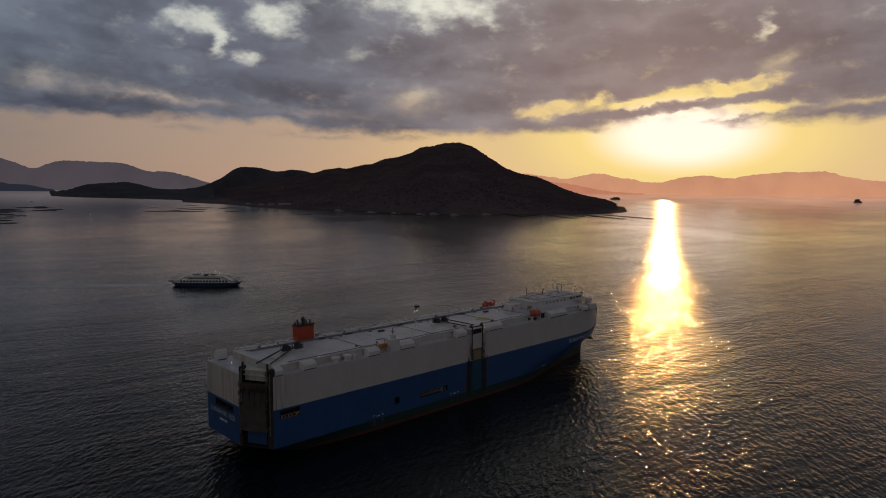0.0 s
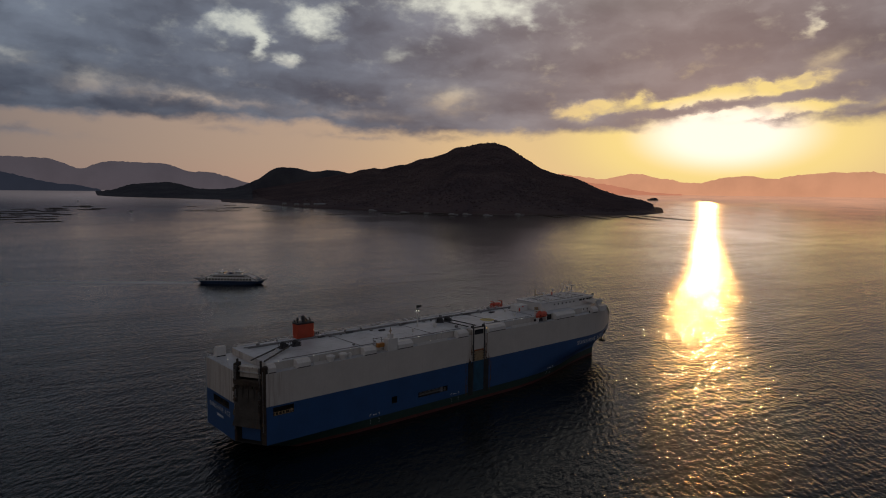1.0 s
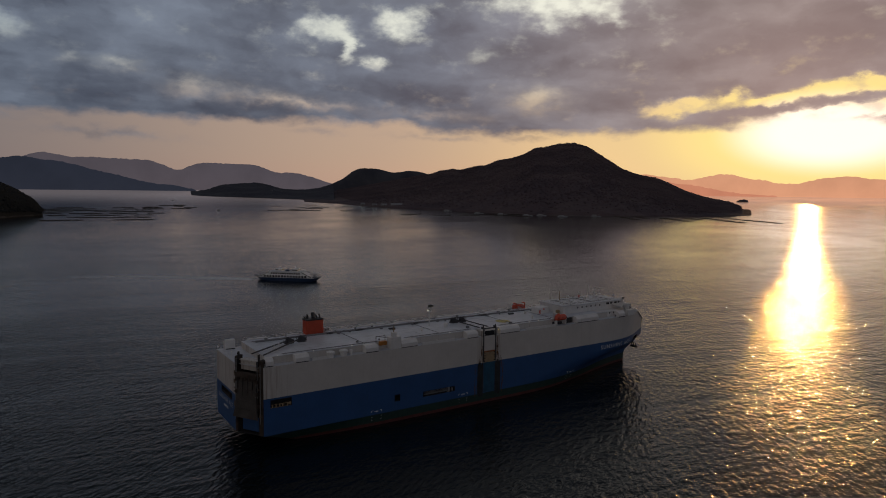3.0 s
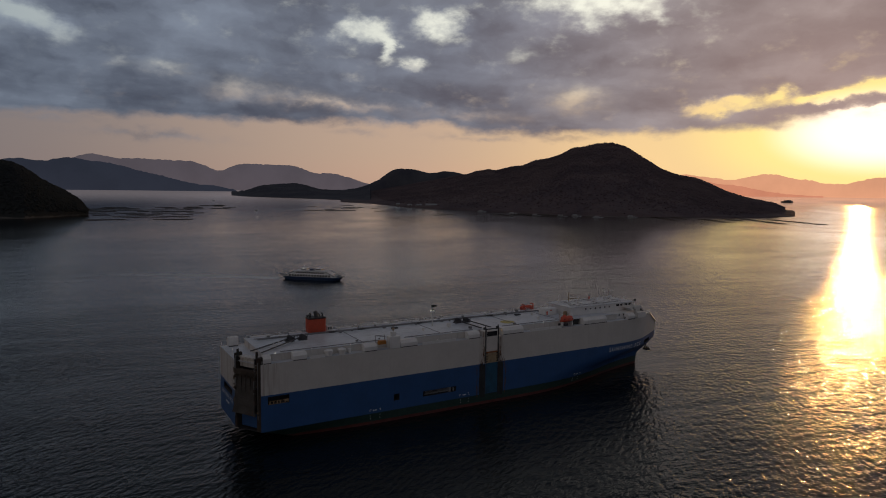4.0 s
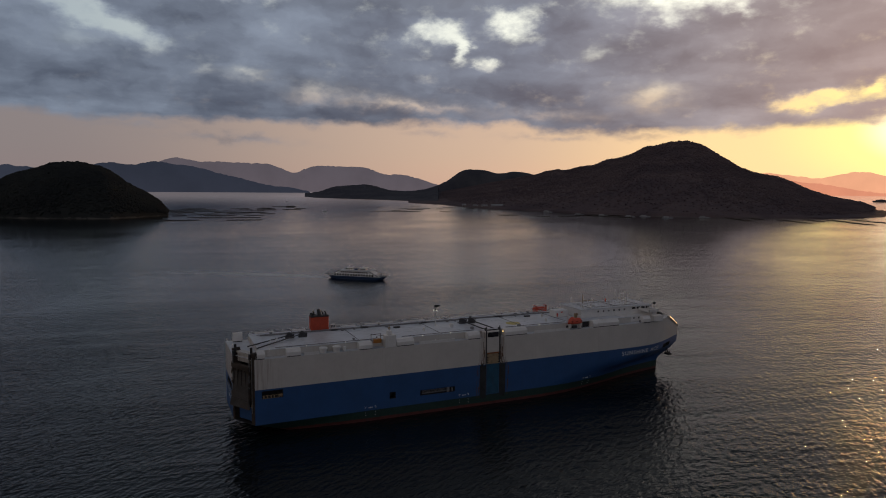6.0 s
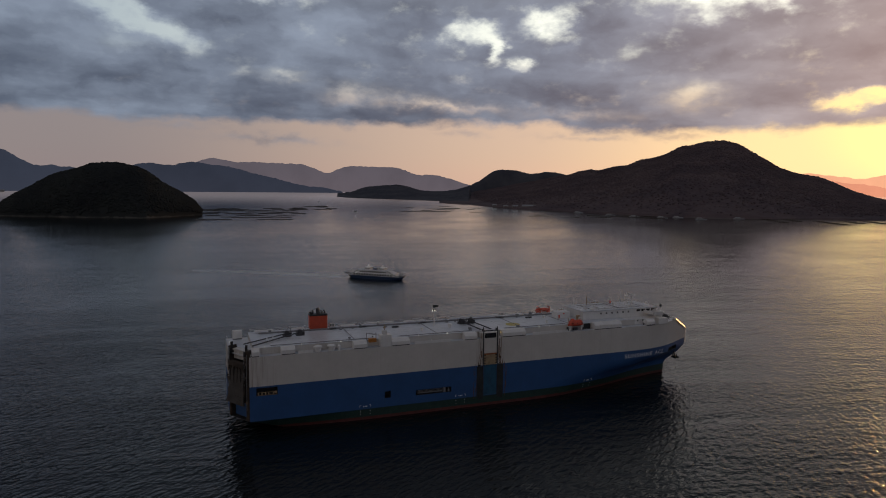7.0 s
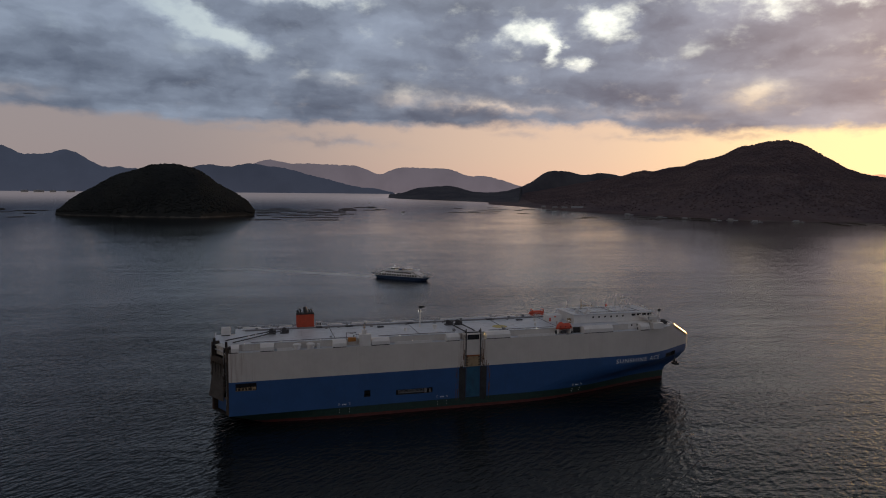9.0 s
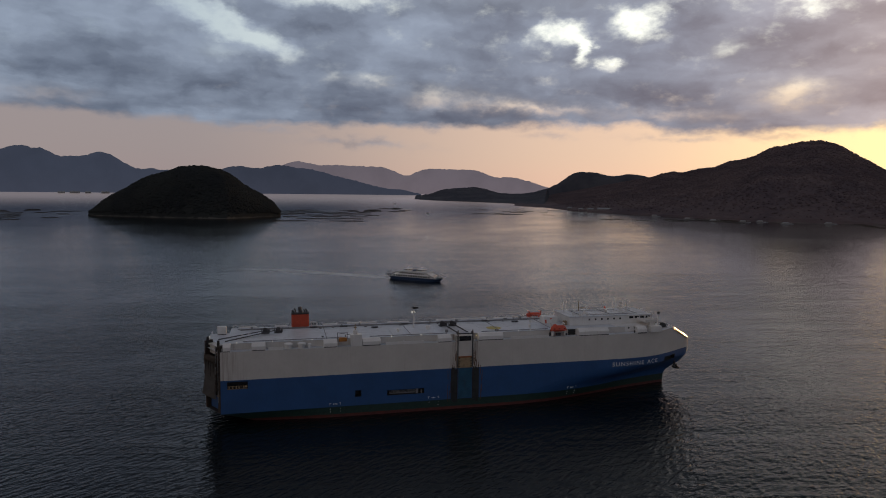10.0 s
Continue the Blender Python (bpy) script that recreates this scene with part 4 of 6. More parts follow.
def winch(ship, x, y, z):
    bm = fresh()
    block(bm, (x - 1.5, y - 1.2, z), (x + 1.5, y + 1.2, z + 0.3), 0.05)
    for dy in (-0.95, 0.95):
        prism(bm, [(x - 1.0, z + 0.3), (x + 1.0, z + 0.3), (x + 0.35, z + 1.75), (x - 0.35, z + 1.75)], "y", y + dy - 0.12, y + dy + 0.12)
    rod(bm, (x, y - 0.85, z + 1.2), (x, y + 0.85, z + 1.2), 0.62, sides=14)
    for dy in (-0.8, 0, 0.8):
        rod(bm, (x, y + dy - 0.06, z + 1.2), (x, y + dy + 0.06, z + 1.2), 0.85, sides=14)
    for dx in (-1.3, 1.5):
        rod(bm, (x + dx, y - 1.1, z + 0.3), (x + dx, y - 1.1, z + 1.9), 0.07, sides=5)
        rod(bm, (x + dx, y + 1.1, z + 0.3), (x + dx, y + 1.1, z + 1.9), 0.07, sides=5)
        rod(bm, (x + dx, y - 1.1, z + 1.9), (x + dx, y + 1.1, z + 1.9), 0.07, sides=5)
    block(bm, (x + 0.9, y - 0.5, z + 0.3), (x + 1.7, y + 0.5, z + 1.3), 0.08)
    part("winch", bm, DECK_DARK, ship, "dark steel wire winch on deck")


def make_ship():
    ship = tagged(new("car_carrier_ship"), "long car carrier with grey topsides and blue hull lying at anchor", "ship")
    # openings by ring index: 0 is the starboard quarter, the side stations follow
    at = {x: i + 1 for i, x in enumerate(SIDE_X)}
    n = len(SIDE_X)
    openings = [(12.7, 15.4, at[-95.3], at[-88.2]), (7.2, 9.6, at[-50], at[-47.7]), (6.9, 8.9, at[-38], at[-23.8]), (12.6, 14.4, at[82.5], at[90]), (12.9, 15.2, 2 * n + 2, 2 * n + 4)]
    bm, _ = hull_band([-4, -2, 0, 1.1])
    part("hull_bottom", bm, PAINT_RED, ship, "weathered red antifouling below the waterline")
    bm, _ = hull_band([1.1, 2.5, 3.9])
    part("boot_stripe", bm, PAINT_GREEN, ship, "dark green boot stripe")
    bm, holes = hull_band([3.9, 5.4, 6.9, 7.2, 8.9, 9.6, 11, 12.6, 12.7, 12.9, 14.4, 15.2, 15.4, BAND], openings)
    lower = part("hull_lower", bm, PAINT_BLUE, ship, "blue painted lower hull plating")
    inward = {0: (0, 1, 0), 1: (0, 1, 0), 2: (0, 1, 0), 3: (-0.45, 0.89, 0), 4: (1, 0, 0)}
    for k, o in enumerate(openings):
        quads = [q for h, q in holes if h is o]
        bm = recess(quads, inward[k], 3.0 if k != 3 else 1.6)
        part("hull_opening", bm, SHADOW_STEEL, lower, "dark opening in the hull side")
    # gear in the openings: bollards and fairleads, a stowed gangway
    bm = fresh()
    for x in (-94.4, -93.2, -91.6, -90.6):
        rod(bm, (x, -15.2, 12.7), (x, -15.2, 13.8), 0.28, 0.34, sides=10)
    block(bm, (-90.0, -15.9, 12.7), (-88.3, -14.8, 14.0), 0.1)
    rod(bm, (-95.2, -15.9, 13.0), (-88.3, -15.9, 13.0), 0.18, sides=6)
    parts("mooring_bitts", bm, RUST, lower)
    bm = fresh()
    block(bm, (-95.2, -16.0, 12.72), (-88.4, -15.7, 12.95), 0.05)
    for x in (-94.6, -93.4, -92.2, -91.2, -89.6):
        rod(bm, (x, -15.95, 12.9), (x, -15.95, 13.7), 0.2, sides=8)
    rod(bm, (-95.1, -15.9, 13.75), (-88.4, -15.9, 13.75), 0.07, sides=5)
    block(bm, (-89.3, -16.1, 13.2), (-88.4, -15.6, 13.9), 0.08)
    parts("fairlead_roller", bm, TAN_PLATE, lower)
    bm = fresh()
    for y in (-1.0, 0.4, 3.2, 4.4, 7.5, 9.0):
        rod(bm, (-102.4, y, 12.9), (-102.4, y, 14.0), 0.26, 0.32, sides=10)
    rod(bm, (-103.2, -1.9, 13.2), (-103.2, 10.4, 13.2), 0.16, sides=6)
    parts("mooring_bitts", bm, RUST, lower)
    bm = fresh()
    block(bm, (-37, -15.6, 7.3), (-27.2, -14.9, 7.5))
    for i in range(21):
        block(bm, (-37 + i * 0.48, -15.65, 7.5), (-36.88 + i * 0.48, -15.55, 8.5))
    rod(bm, (-37, -15.6, 8.5), (-27.2, -15.6, 8.5), 0.06, sides=5)
    rod(bm, (-37, -15.6, 8.0), (-27.2, -15.6, 8.0), 0.06, sides=5)
    part("accommodation_ladder", bm, GALV, lower, "grey stowed boarding ladder")
    bm = fresh()
    block(bm, (-26.9, -15.9, 7.0), (-26.0, -15.0, 8.8), 0.05)
    block(bm, (-24.9, -15.7, 7.0), (-24.4, -15.0, 8.2), 0.05)
    parts("ladder_davit", bm, GALV, lower)
    # topsides
    bm, _ = hull_band([BAND, 18, 20.5, 22.5, 24.5, LEDGE])
    upper = part("hull_upper", bm, PAINT_GREY, ship, "light grey topside plating with rust runs")
    # rub bars, thin plating seams
    bm = fresh()
    for z in (BAND + 0.02, 21.2):
        pts = hull_ring(z)[1:n - 8]
        for a, b in zip(pts[:-1], pts[1:]):
            if z < 17:
                rod(bm, (a[0], a[1] - 0.01, z), (b[0], b[1] - 0.01, z), 0.05, sides=4)
    part("paint_line_bead", bm, PAINT_GREY, upper)
    # ledge deck and bulwark cap
    bm = fresh()
    ring = hull_ring(LEDGE)
    outline = [(x, y) for x, y, z in ring if x < 87.4]
    vs = [bm.verts.new((x, y, LEDGE - 0.05)) for x, y in outline]
    bm.faces.new(vs)
    fore = [(x, y, z) for x, y, z in ring if x >= 87.3]
    half = len(fore) // 2
    for k in range(half - 1):
        a, b = fore[k], fore[k + 1]
        c, d = fore[-1 - k], fore[-2 - k]
        bm.faces.new([bm.verts.new(p) for p in (a, b, d, c)])
    a, b = outline[[i for i, p in enumerate(outline) if p[1] < 0][-1]], fore[0]
    bm.faces.new([bm.verts.new(p) for p in ((a[0], a[1], LEDGE - 0.05), fore[0], fore[-1], (a[0], -a[1], LEDGE - 0.05))])
    bmesh.ops.recalc_face_normals(bm, faces=bm.faces)
    for f in bm.faces:
        if f.normal.z < 0:
            f.normal_flip()
    part("ledge_deck", bm, DECK_PAINT, ship, "pale grey side walkway and foredeck")
    # garage deck block, set back from the side
    bm = fresh()
    block(bm, (-95.5, -12.9, LEDGE), (62, 13.4, DECK - 0.12), 0.0)
    garage = part("garage_wall", bm, PAINT_GREY, ship, "grey set-back upper deck wall")
    bm = fresh()
    for i in range(58):
        x = -93 + i * 2.65
        block(bm, (x - 0.06, -12.98, LEDGE), (x + 0.06, -12.88, DECK - 0.12))
    parts("wall_stiffener", bm, PAINT_GREY, garage)
    bm = fresh()
    for k in range(13):
        for j in range(3):
            x0, y0 = -95.6 + k * 12.13, -13.1 + j * 8.9
            block(bm, (x0 + 0.03, y0 + 0.03, DECK - 0.12), (x0 + 12.1, y0 + 8.87, DECK + 0.012 * ((k * 7 + j * 3) % 4)))
    parts("weather_deck", bm, DECK_PAINT, ship, "pale worn steel weather deck plates")
    bm = fresh()
    block(bm, (-92, 8.4, DECK + 0.04), (60, 8.9, DECK + 0.45))
    for x in (-60, -28, 8, 30):
        block(bm, (x - 0.12, -12.4, DECK + 0.04), (x + 0.12, 13, DECK + 0.16))
    parts("deck_coaming", bm, GALV, ship)
    bm = fresh()
    for x, y, lx, ly in ((-52, 8.65, 3.0, 1.6), (-27, 8.65, 3.0, 1.6), (8, 8.65, 3.2, 1.7), (38, 8.65, 2.6, 1.4), (-40, 4, 2.6, 1.2), (20, 4.5, 2.8, 1.2), (-64, 8.65, 2.6, 1.4)):
        block(bm, (x - lx / 2, y - ly / 2, DECK + 0.04), (x + lx / 2, y + ly / 2, DECK + 0.55), 0.1)
    parts("deck_hatch", bm, DECK_DARK, ship, "dark deck hatch cover")
    bm = fresh()
    bmesh.ops.create_circle(bm, cap_ends=True, radius=3.0, segments=36, matrix=Matrix.Translation((7.2, -5.6, DECK + 0.07)))
    part("deck_circle", bm, YELLOW, ship, "faded yellow winching circle")
    # ventilator housings on the starboard and port ledges
    for x0, x1, top in ((-96.6, -94.0, 28.9), (-86.8, -82.0, 28.8), (-61.4, -56.4, 28.8), (-47.2, -40.4, 28.8), (-18.4, -13.1, 28.8), (-2.3, 7.8, 28.9), (39.9, 53.2, 29.0), (66.2, 70.4, 28.8)):
        vent_box(ship, x0, x1, -16.0, -13.3, LEDGE, top, -1)
    for x0, x1, top in ((-101, -97.6, 29.6), (-93, -86, 29.0), (-79, -74, 29.0), (-60, -54, 29.0), (-50, -38, 29.1), (-33, -24, 28.9), (-12, 10, 29.1), (14, 22, 28.9), (44, 56, 28.9)):
        vent_box(ship, x0, x1, 13.5, 16.0, LEDGE, top, 1)
    mushroom(ship, -74, -14.6, LEDGE, 1.5, 2.0)
    mushroom(ship, -69.2, -14.6, LEDGE, 1.5, 2.0)
    mushroom(ship, -66.4, -14.6, LEDGE, 0.6, 1.6)
    for x, y, r, h in ((-19.5, -3, 0.9, 1.6), (-32, -5, 0.55, 1.3), (22, -7.5, 0.6, 1.4), (-45, 11, 0.6, 1.5), (26, 2, 0.6, 1.2)):
        mushroom(ship, x, y, DECK, r, h)
    # low breakwater plates between the housings
    for x0, x1 in ((-81, -75.8), (-38.5, -24), (11, 27)):
        bm = fresh()
        block(bm, (x0, -15.95, LEDGE), (x1, -15.8, LEDGE + 1.0))
        for i in range(int((x1 - x0) / 2)):
            block(bm, (x0 + 1 + 2 * i, -15.8, LEDGE), (x0 + 1.12 + 2 * i, -15.4, LEDGE + 0.9))
        parts("bulwark", bm, PAINT_WHITE, ship)
    # control tower on the ledge
    bm = fresh()
    block(bm, (-51.6, -16.0, LEDGE), (-47.4, -13.2, 30.6), 0.08)
    block(bm, (-50.6, -15.6, 30.6), (-49.0, -14.0, 32.2), 0.1)
    tower = part("vent_tower", bm, PAINT_WHITE, ship, "white ventilation tower with a short mast")
    bm = fresh()
    rod(bm, (-49.8, -14.8, 32.2), (-49.8, -14.8, 34.4), 0.16, sides=6)
    block(bm, (-50.3, -15.1, 33.0), (-49.3, -14.5, 33.3))
    part("mast", bm, TAN_PLATE, tower)
    bm = fresh()
    block(bm, (-55.8, -15.9, 28.2), (-53.0, -14.6, 29.6), 0.1)
    part("equipment_box", bm, ORANGE_BOX, ship, "orange-brown equipment box")
    bm = fresh()
    for x in (-56.2, -52.6):
        rod(bm, (x, -13.5, DECK), (x, -13.5, DECK + 2.4), 0.12, sides=6)
    rod(bm, (-56.2, -13.5, DECK + 2.4), (-51.2, -12.5, DECK + 1.2), 0.1, sides=6)
    rod(bm, (-56.2, -13.5, DECK + 2.3), (-52.6, -13.5, DECK + 2.3), 0.1, sides=6)
    part("davit", bm, GALV, ship)
    # funnel with its pipes
    bm = fresh()
    block(bm, (-72.4, 10.6, DECK), (-65.6, 14.4, DECK + 5.6), 0.25)
    funnel = part("funnel", bm, ORANGE, ship, "orange rectangular funnel with black exhaust pipes")
    bm = fresh()
    block(bm, (-72.5, 10.5, DECK + 5.2), (-65.5, 14.5, DECK + 5.75), 0.1)
    part("funnel_cap", bm, BLACK, funnel)
    bm = fresh()
    rod(bm, (-68.7, 12.5, DECK + 5.6), (-69.2, 12.5, DECK + 8.0), 0.85, 0.7, sides=14)
    part("main_exhaust", bm, DECK_DARK, funnel, "dark grey main exhaust pipe")
    for x, y, h in ((-71.6, 11.8, 1.3), (-70.8, 13.2, 1.8), (-66.4, 12.2, 1.7), (-67.2, 13.4, 1.3), (-71.8, 13.4, 1.0)):
        bm = fresh()
        rod(bm, (x, y, DECK + 5.6), (x, y, DECK + 5.6 + h * 0.7), 0.26, sides=8)
        rod(bm, (x, y, DECK + 5.5 + h * 0.65), (x - 0.5, y, DECK + 5.6 + h), 0.25, sides=8)
        part("exhaust_pipe", bm, BLACK, funnel)
    bm = fresh()
    block(bm, (-64.6, 12, DECK), (-62.6, 13.2, DECK + 1.7), 0.08)
    house = part("deck_house", bm, PAINT_WHITE, ship)
    bm = fresh()
    for x in (-64.3, -63.4):
        block(bm, (x, 11.96, DECK + 0.5), (x + 0.55, 12.02, DECK + 1.4))
    parts("louvre", bm, DECK_DARK, house)
    # ramp hoisting gear aft and amidships
    winch(ship, -82.4, 2.0, DECK)
    winch(ship, -77.6, 2.4, DECK)
    for x, y, ex, ey in ((-83.2, 1.6, -98.6, -8.0), (-78.6, 2.0, -96.0, -11.8)):
        bm = fresh()
        for d in (-0.3, 0.3):
            rod(bm, (x, y + d, DECK + 1.0), (ex, ey + d, DECK + 0.5), 0.15, sides=6)
        m = 9
        for i in range(m):
            p = Vector((x, y, DECK + 1.0)).lerp(Vector((ex, ey, DECK + 0.5)), (i + 0.5) / m)
            block(bm, (p.x - 0.1, p.y - 0.42, p.z - 0.08), (p.x + 0.1, p.y + 0.42, p.z + 0.1))
        part("hoist_wire", bm, DECK_DARK, ship, "dark hoisting wires leading to the ramp")
    bm = fresh()
    for x, y in ((-88, -4.0), (-90.5, -6.5)):
        for dx in (-0.9, 0.9):
            rod(bm, (x + dx, y - 0.6, DECK), (x, y, DECK + 1.9), 0.09, sides=5)
            rod(bm, (x + dx, y + 0.6, DECK), (x, y, DECK + 1.9), 0.09, sides=5)
    parts("wire_trestle", bm, PAINT_WHITE, ship)
    winch(ship, -12.2, 2.4, DECK)
    winch(ship, -8.2, 2.2, DECK)
    for x, y, ex in ((-12.2, 2.0, -10.2), (-8.2, 1.8, -6.0)):
        bm = fresh()
        for d in (-0.25, 0.25):
            rod(bm, (x + d, y, DECK + 1.0), (ex + d, -12.6, DECK + 0.5), 0.15, sides=6)
        part("hoist_wire", bm, DECK_DARK, ship, "dark hoisting wires leading to the side ramp")
    make_side_ramp(ship)
    make_stern_ramp(ship)
    # masts
    bm = fresh()
    rod(bm, (-24.4, 1.6, DECK), (-24.4, 1.6, 36.6), 0.28, 0.18, sides=8)
    block(bm, (-25.3, 1.2, 34.6), (-23.5, 2.0, 34.8))
    mast = part("signal_mast", bm, PAINT_WHITE, ship, "slim white mast carrying dark lights")
    bm = fresh()
    block(bm, (-24.9, 1.2, 34.8), (-23.9, 2.0, 35.7), 0.1)
    prism(bm, [(-24.9, 36.2), (-22.7, 36.5), (-22.7, 37.1), (-24.9, 37.3)], "y", 1.3, 1.9)
    parts("mast_light", bm, BLACK, mast)
    bm = fresh()
    ball(bm, (-25.2, 1.3, 35.2), 0.2)
    ball(bm, (-24.4, 1.0, 35.2), 0.18)
    part("lit_lamp", bm, LAMP, mast)
    # deck lamps
    for x, y in ((-92, -13.2), (-79.5, -13.2), (-65.5, -13.2), (-36, -13.2), (-31.5, -14.8), (-24.6, -13.2), (15, -13.2), (20, -13.2), (44, -13.6), (52, -13.2)):
        lamp_post(ship, x, y, DECK - 0.6 if y > -14 else LEDGE, 1.0)
    lamp_post(ship, -3.2, -15.6, LEDGE, 2.2, True)
    lamp_post(ship, -102.6, 0.4, LEDGE, 2.4)
    make_accommodation(ship)
    # lettering and marks
    letters("SUNSHINE ACE", 22.5, 1.7, lambda u, v: (55.1 + u, -half_beam(55.1 + u, 12.9 + v) - 0.1, 12.9 + v), "bow_name", ship)
    letters("SUNSHINE ACE", 16.6, 1.45, lambda u, v: (-103.49, 13.6 - u, 10.7 + v), "stern_name", ship)
    bm = fresh()
    for i in range(6):
        block(bm, (-103.47, 7.0 - i * 0.85, 8.7), (-103.42, 7.5 - i * 0.85, 9.45))
    parts("port_marking", bm, LETTER, ship, "short row of unreadable white characters")
    for x in (-57.3, -20.0, 38.0):
        bm = fresh()

        def mark(x0, x1, z0, z1):
            y = -half_beam(x0, z1) - 0.05
            block(bm, (x0, y, z0), (x1, y + 0.09, z1))

        for dx in (-2.1, 1.95):
            mark(x + dx, x + dx + 0.15, 4.7, 5.4)
        for dx in (-2.1, 1.5):
            mark(x + dx, x + dx + 0.6, 5.28, 5.42)
        for i in range(3):
            mark(x - 0.75 + i * 0.55, x - 0.42 + i * 0.55, 4.75, 5.15)
        for dx in (-1.9, 1.7):
            for z in (2.0, 3.0):
                mark(x + dx, x + dx + 0.18, z, z + 0.25)
        part("hull_marking", bm, LETTER, ship, "small white tug and draught marks")
    # railings
    railing([(-103.0, 15.8, LEDGE), (-103.0, -5.2, LEDGE)], 1.1, ship)
    railing([(-97.0, -15.9, LEDGE), (-87, -15.9, LEDGE)], 1.1, ship)
    railing([(62, -15.8, LEDGE), (72, -15.6, LEDGE), (80, -12.2, LEDGE), (86.6, -8.9, LEDGE), (86.6, 8.9, LEDGE), (80, 12.2, LEDGE), (70, 15.8, LEDGE)], 1.1, ship)
    railing([(-95, 13.2, DECK), (60, 13.2, DECK)], 1.1, ship, 4.0)
    # metal strips added along the bow edge and stem, angled between sun and camera to glint
    edge = [(x, -half_beam(x, hull_top(x)) - 0.05, hull_top(x) + 0.05) for x in np.linspace(87.5, 99.6, 8)]
    stem = [(100.05, -0.66, 19.6), (100.05, -0.66, 16.5), (99.9, -0.62, 13.6)]
    for chain, face in ((edge, Vector((0.54, -0.61, 0.58))), (stem, Vector((0.66, -0.75, 0.0)))):
        bm = fresh()
        rings = []
        for k, p in enumerate(chain):
            run = (Vector(chain[min(k + 1, len(chain) - 1)]) - Vector(chain[max(k - 1, 0)])).normalized()
            n = (face - run * face.dot(run)).normalized()
            side = run.cross(n) * 0.65
            ring = [Vector(p) + side * c + n * h for c, h in ((-1, -0.25), (-1, 0.12), (-0.8, 0.22), (0.8, 0.22), (1, 0.12), (1, -0.25))]
            rings.append([bm.verts.new(v) for v in ring])
        for a, b in zip(rings[:-1], rings[1:]):
            for k in range(6):
                bm.faces.new((a[k], a[(k + 1) % 6], b[(k + 1) % 6], b[k]))
        bm.faces.new(rings[0][::-1])
        bm.faces.new(rings[-1])
        bmesh.ops.recalc_face_normals(bm, faces=bm.faces)
        part("bow_glint_strip", bm, GLINT_METAL, ship, "metal strip added on the bow edge to give a sun glint")
    # anchor in its pocket under the flare
    bm = fresh()
    x, y, z = 92.9, -1.8, 8.7
    rod(bm, (x, y, z + 1.2), (x + 0.9, y - 0.5, z - 1.6), 0.32, sides=8)
    block(bm, (x - 0.4, y - 1.9, z - 2.2), (x + 1.9, y + 1.1, z - 1.3), 0.25)
    for d in (-1.6, 0.8):
        rod(bm, (x + 0.8, y + d, z - 1.8), (x + 0.2, y + d - 0.2, z + 0.3), 0.36, 0.1, sides=6)
    part("anchor", bm, BLACK, ship, "black stockless anchor under the flared bow")
    return ship


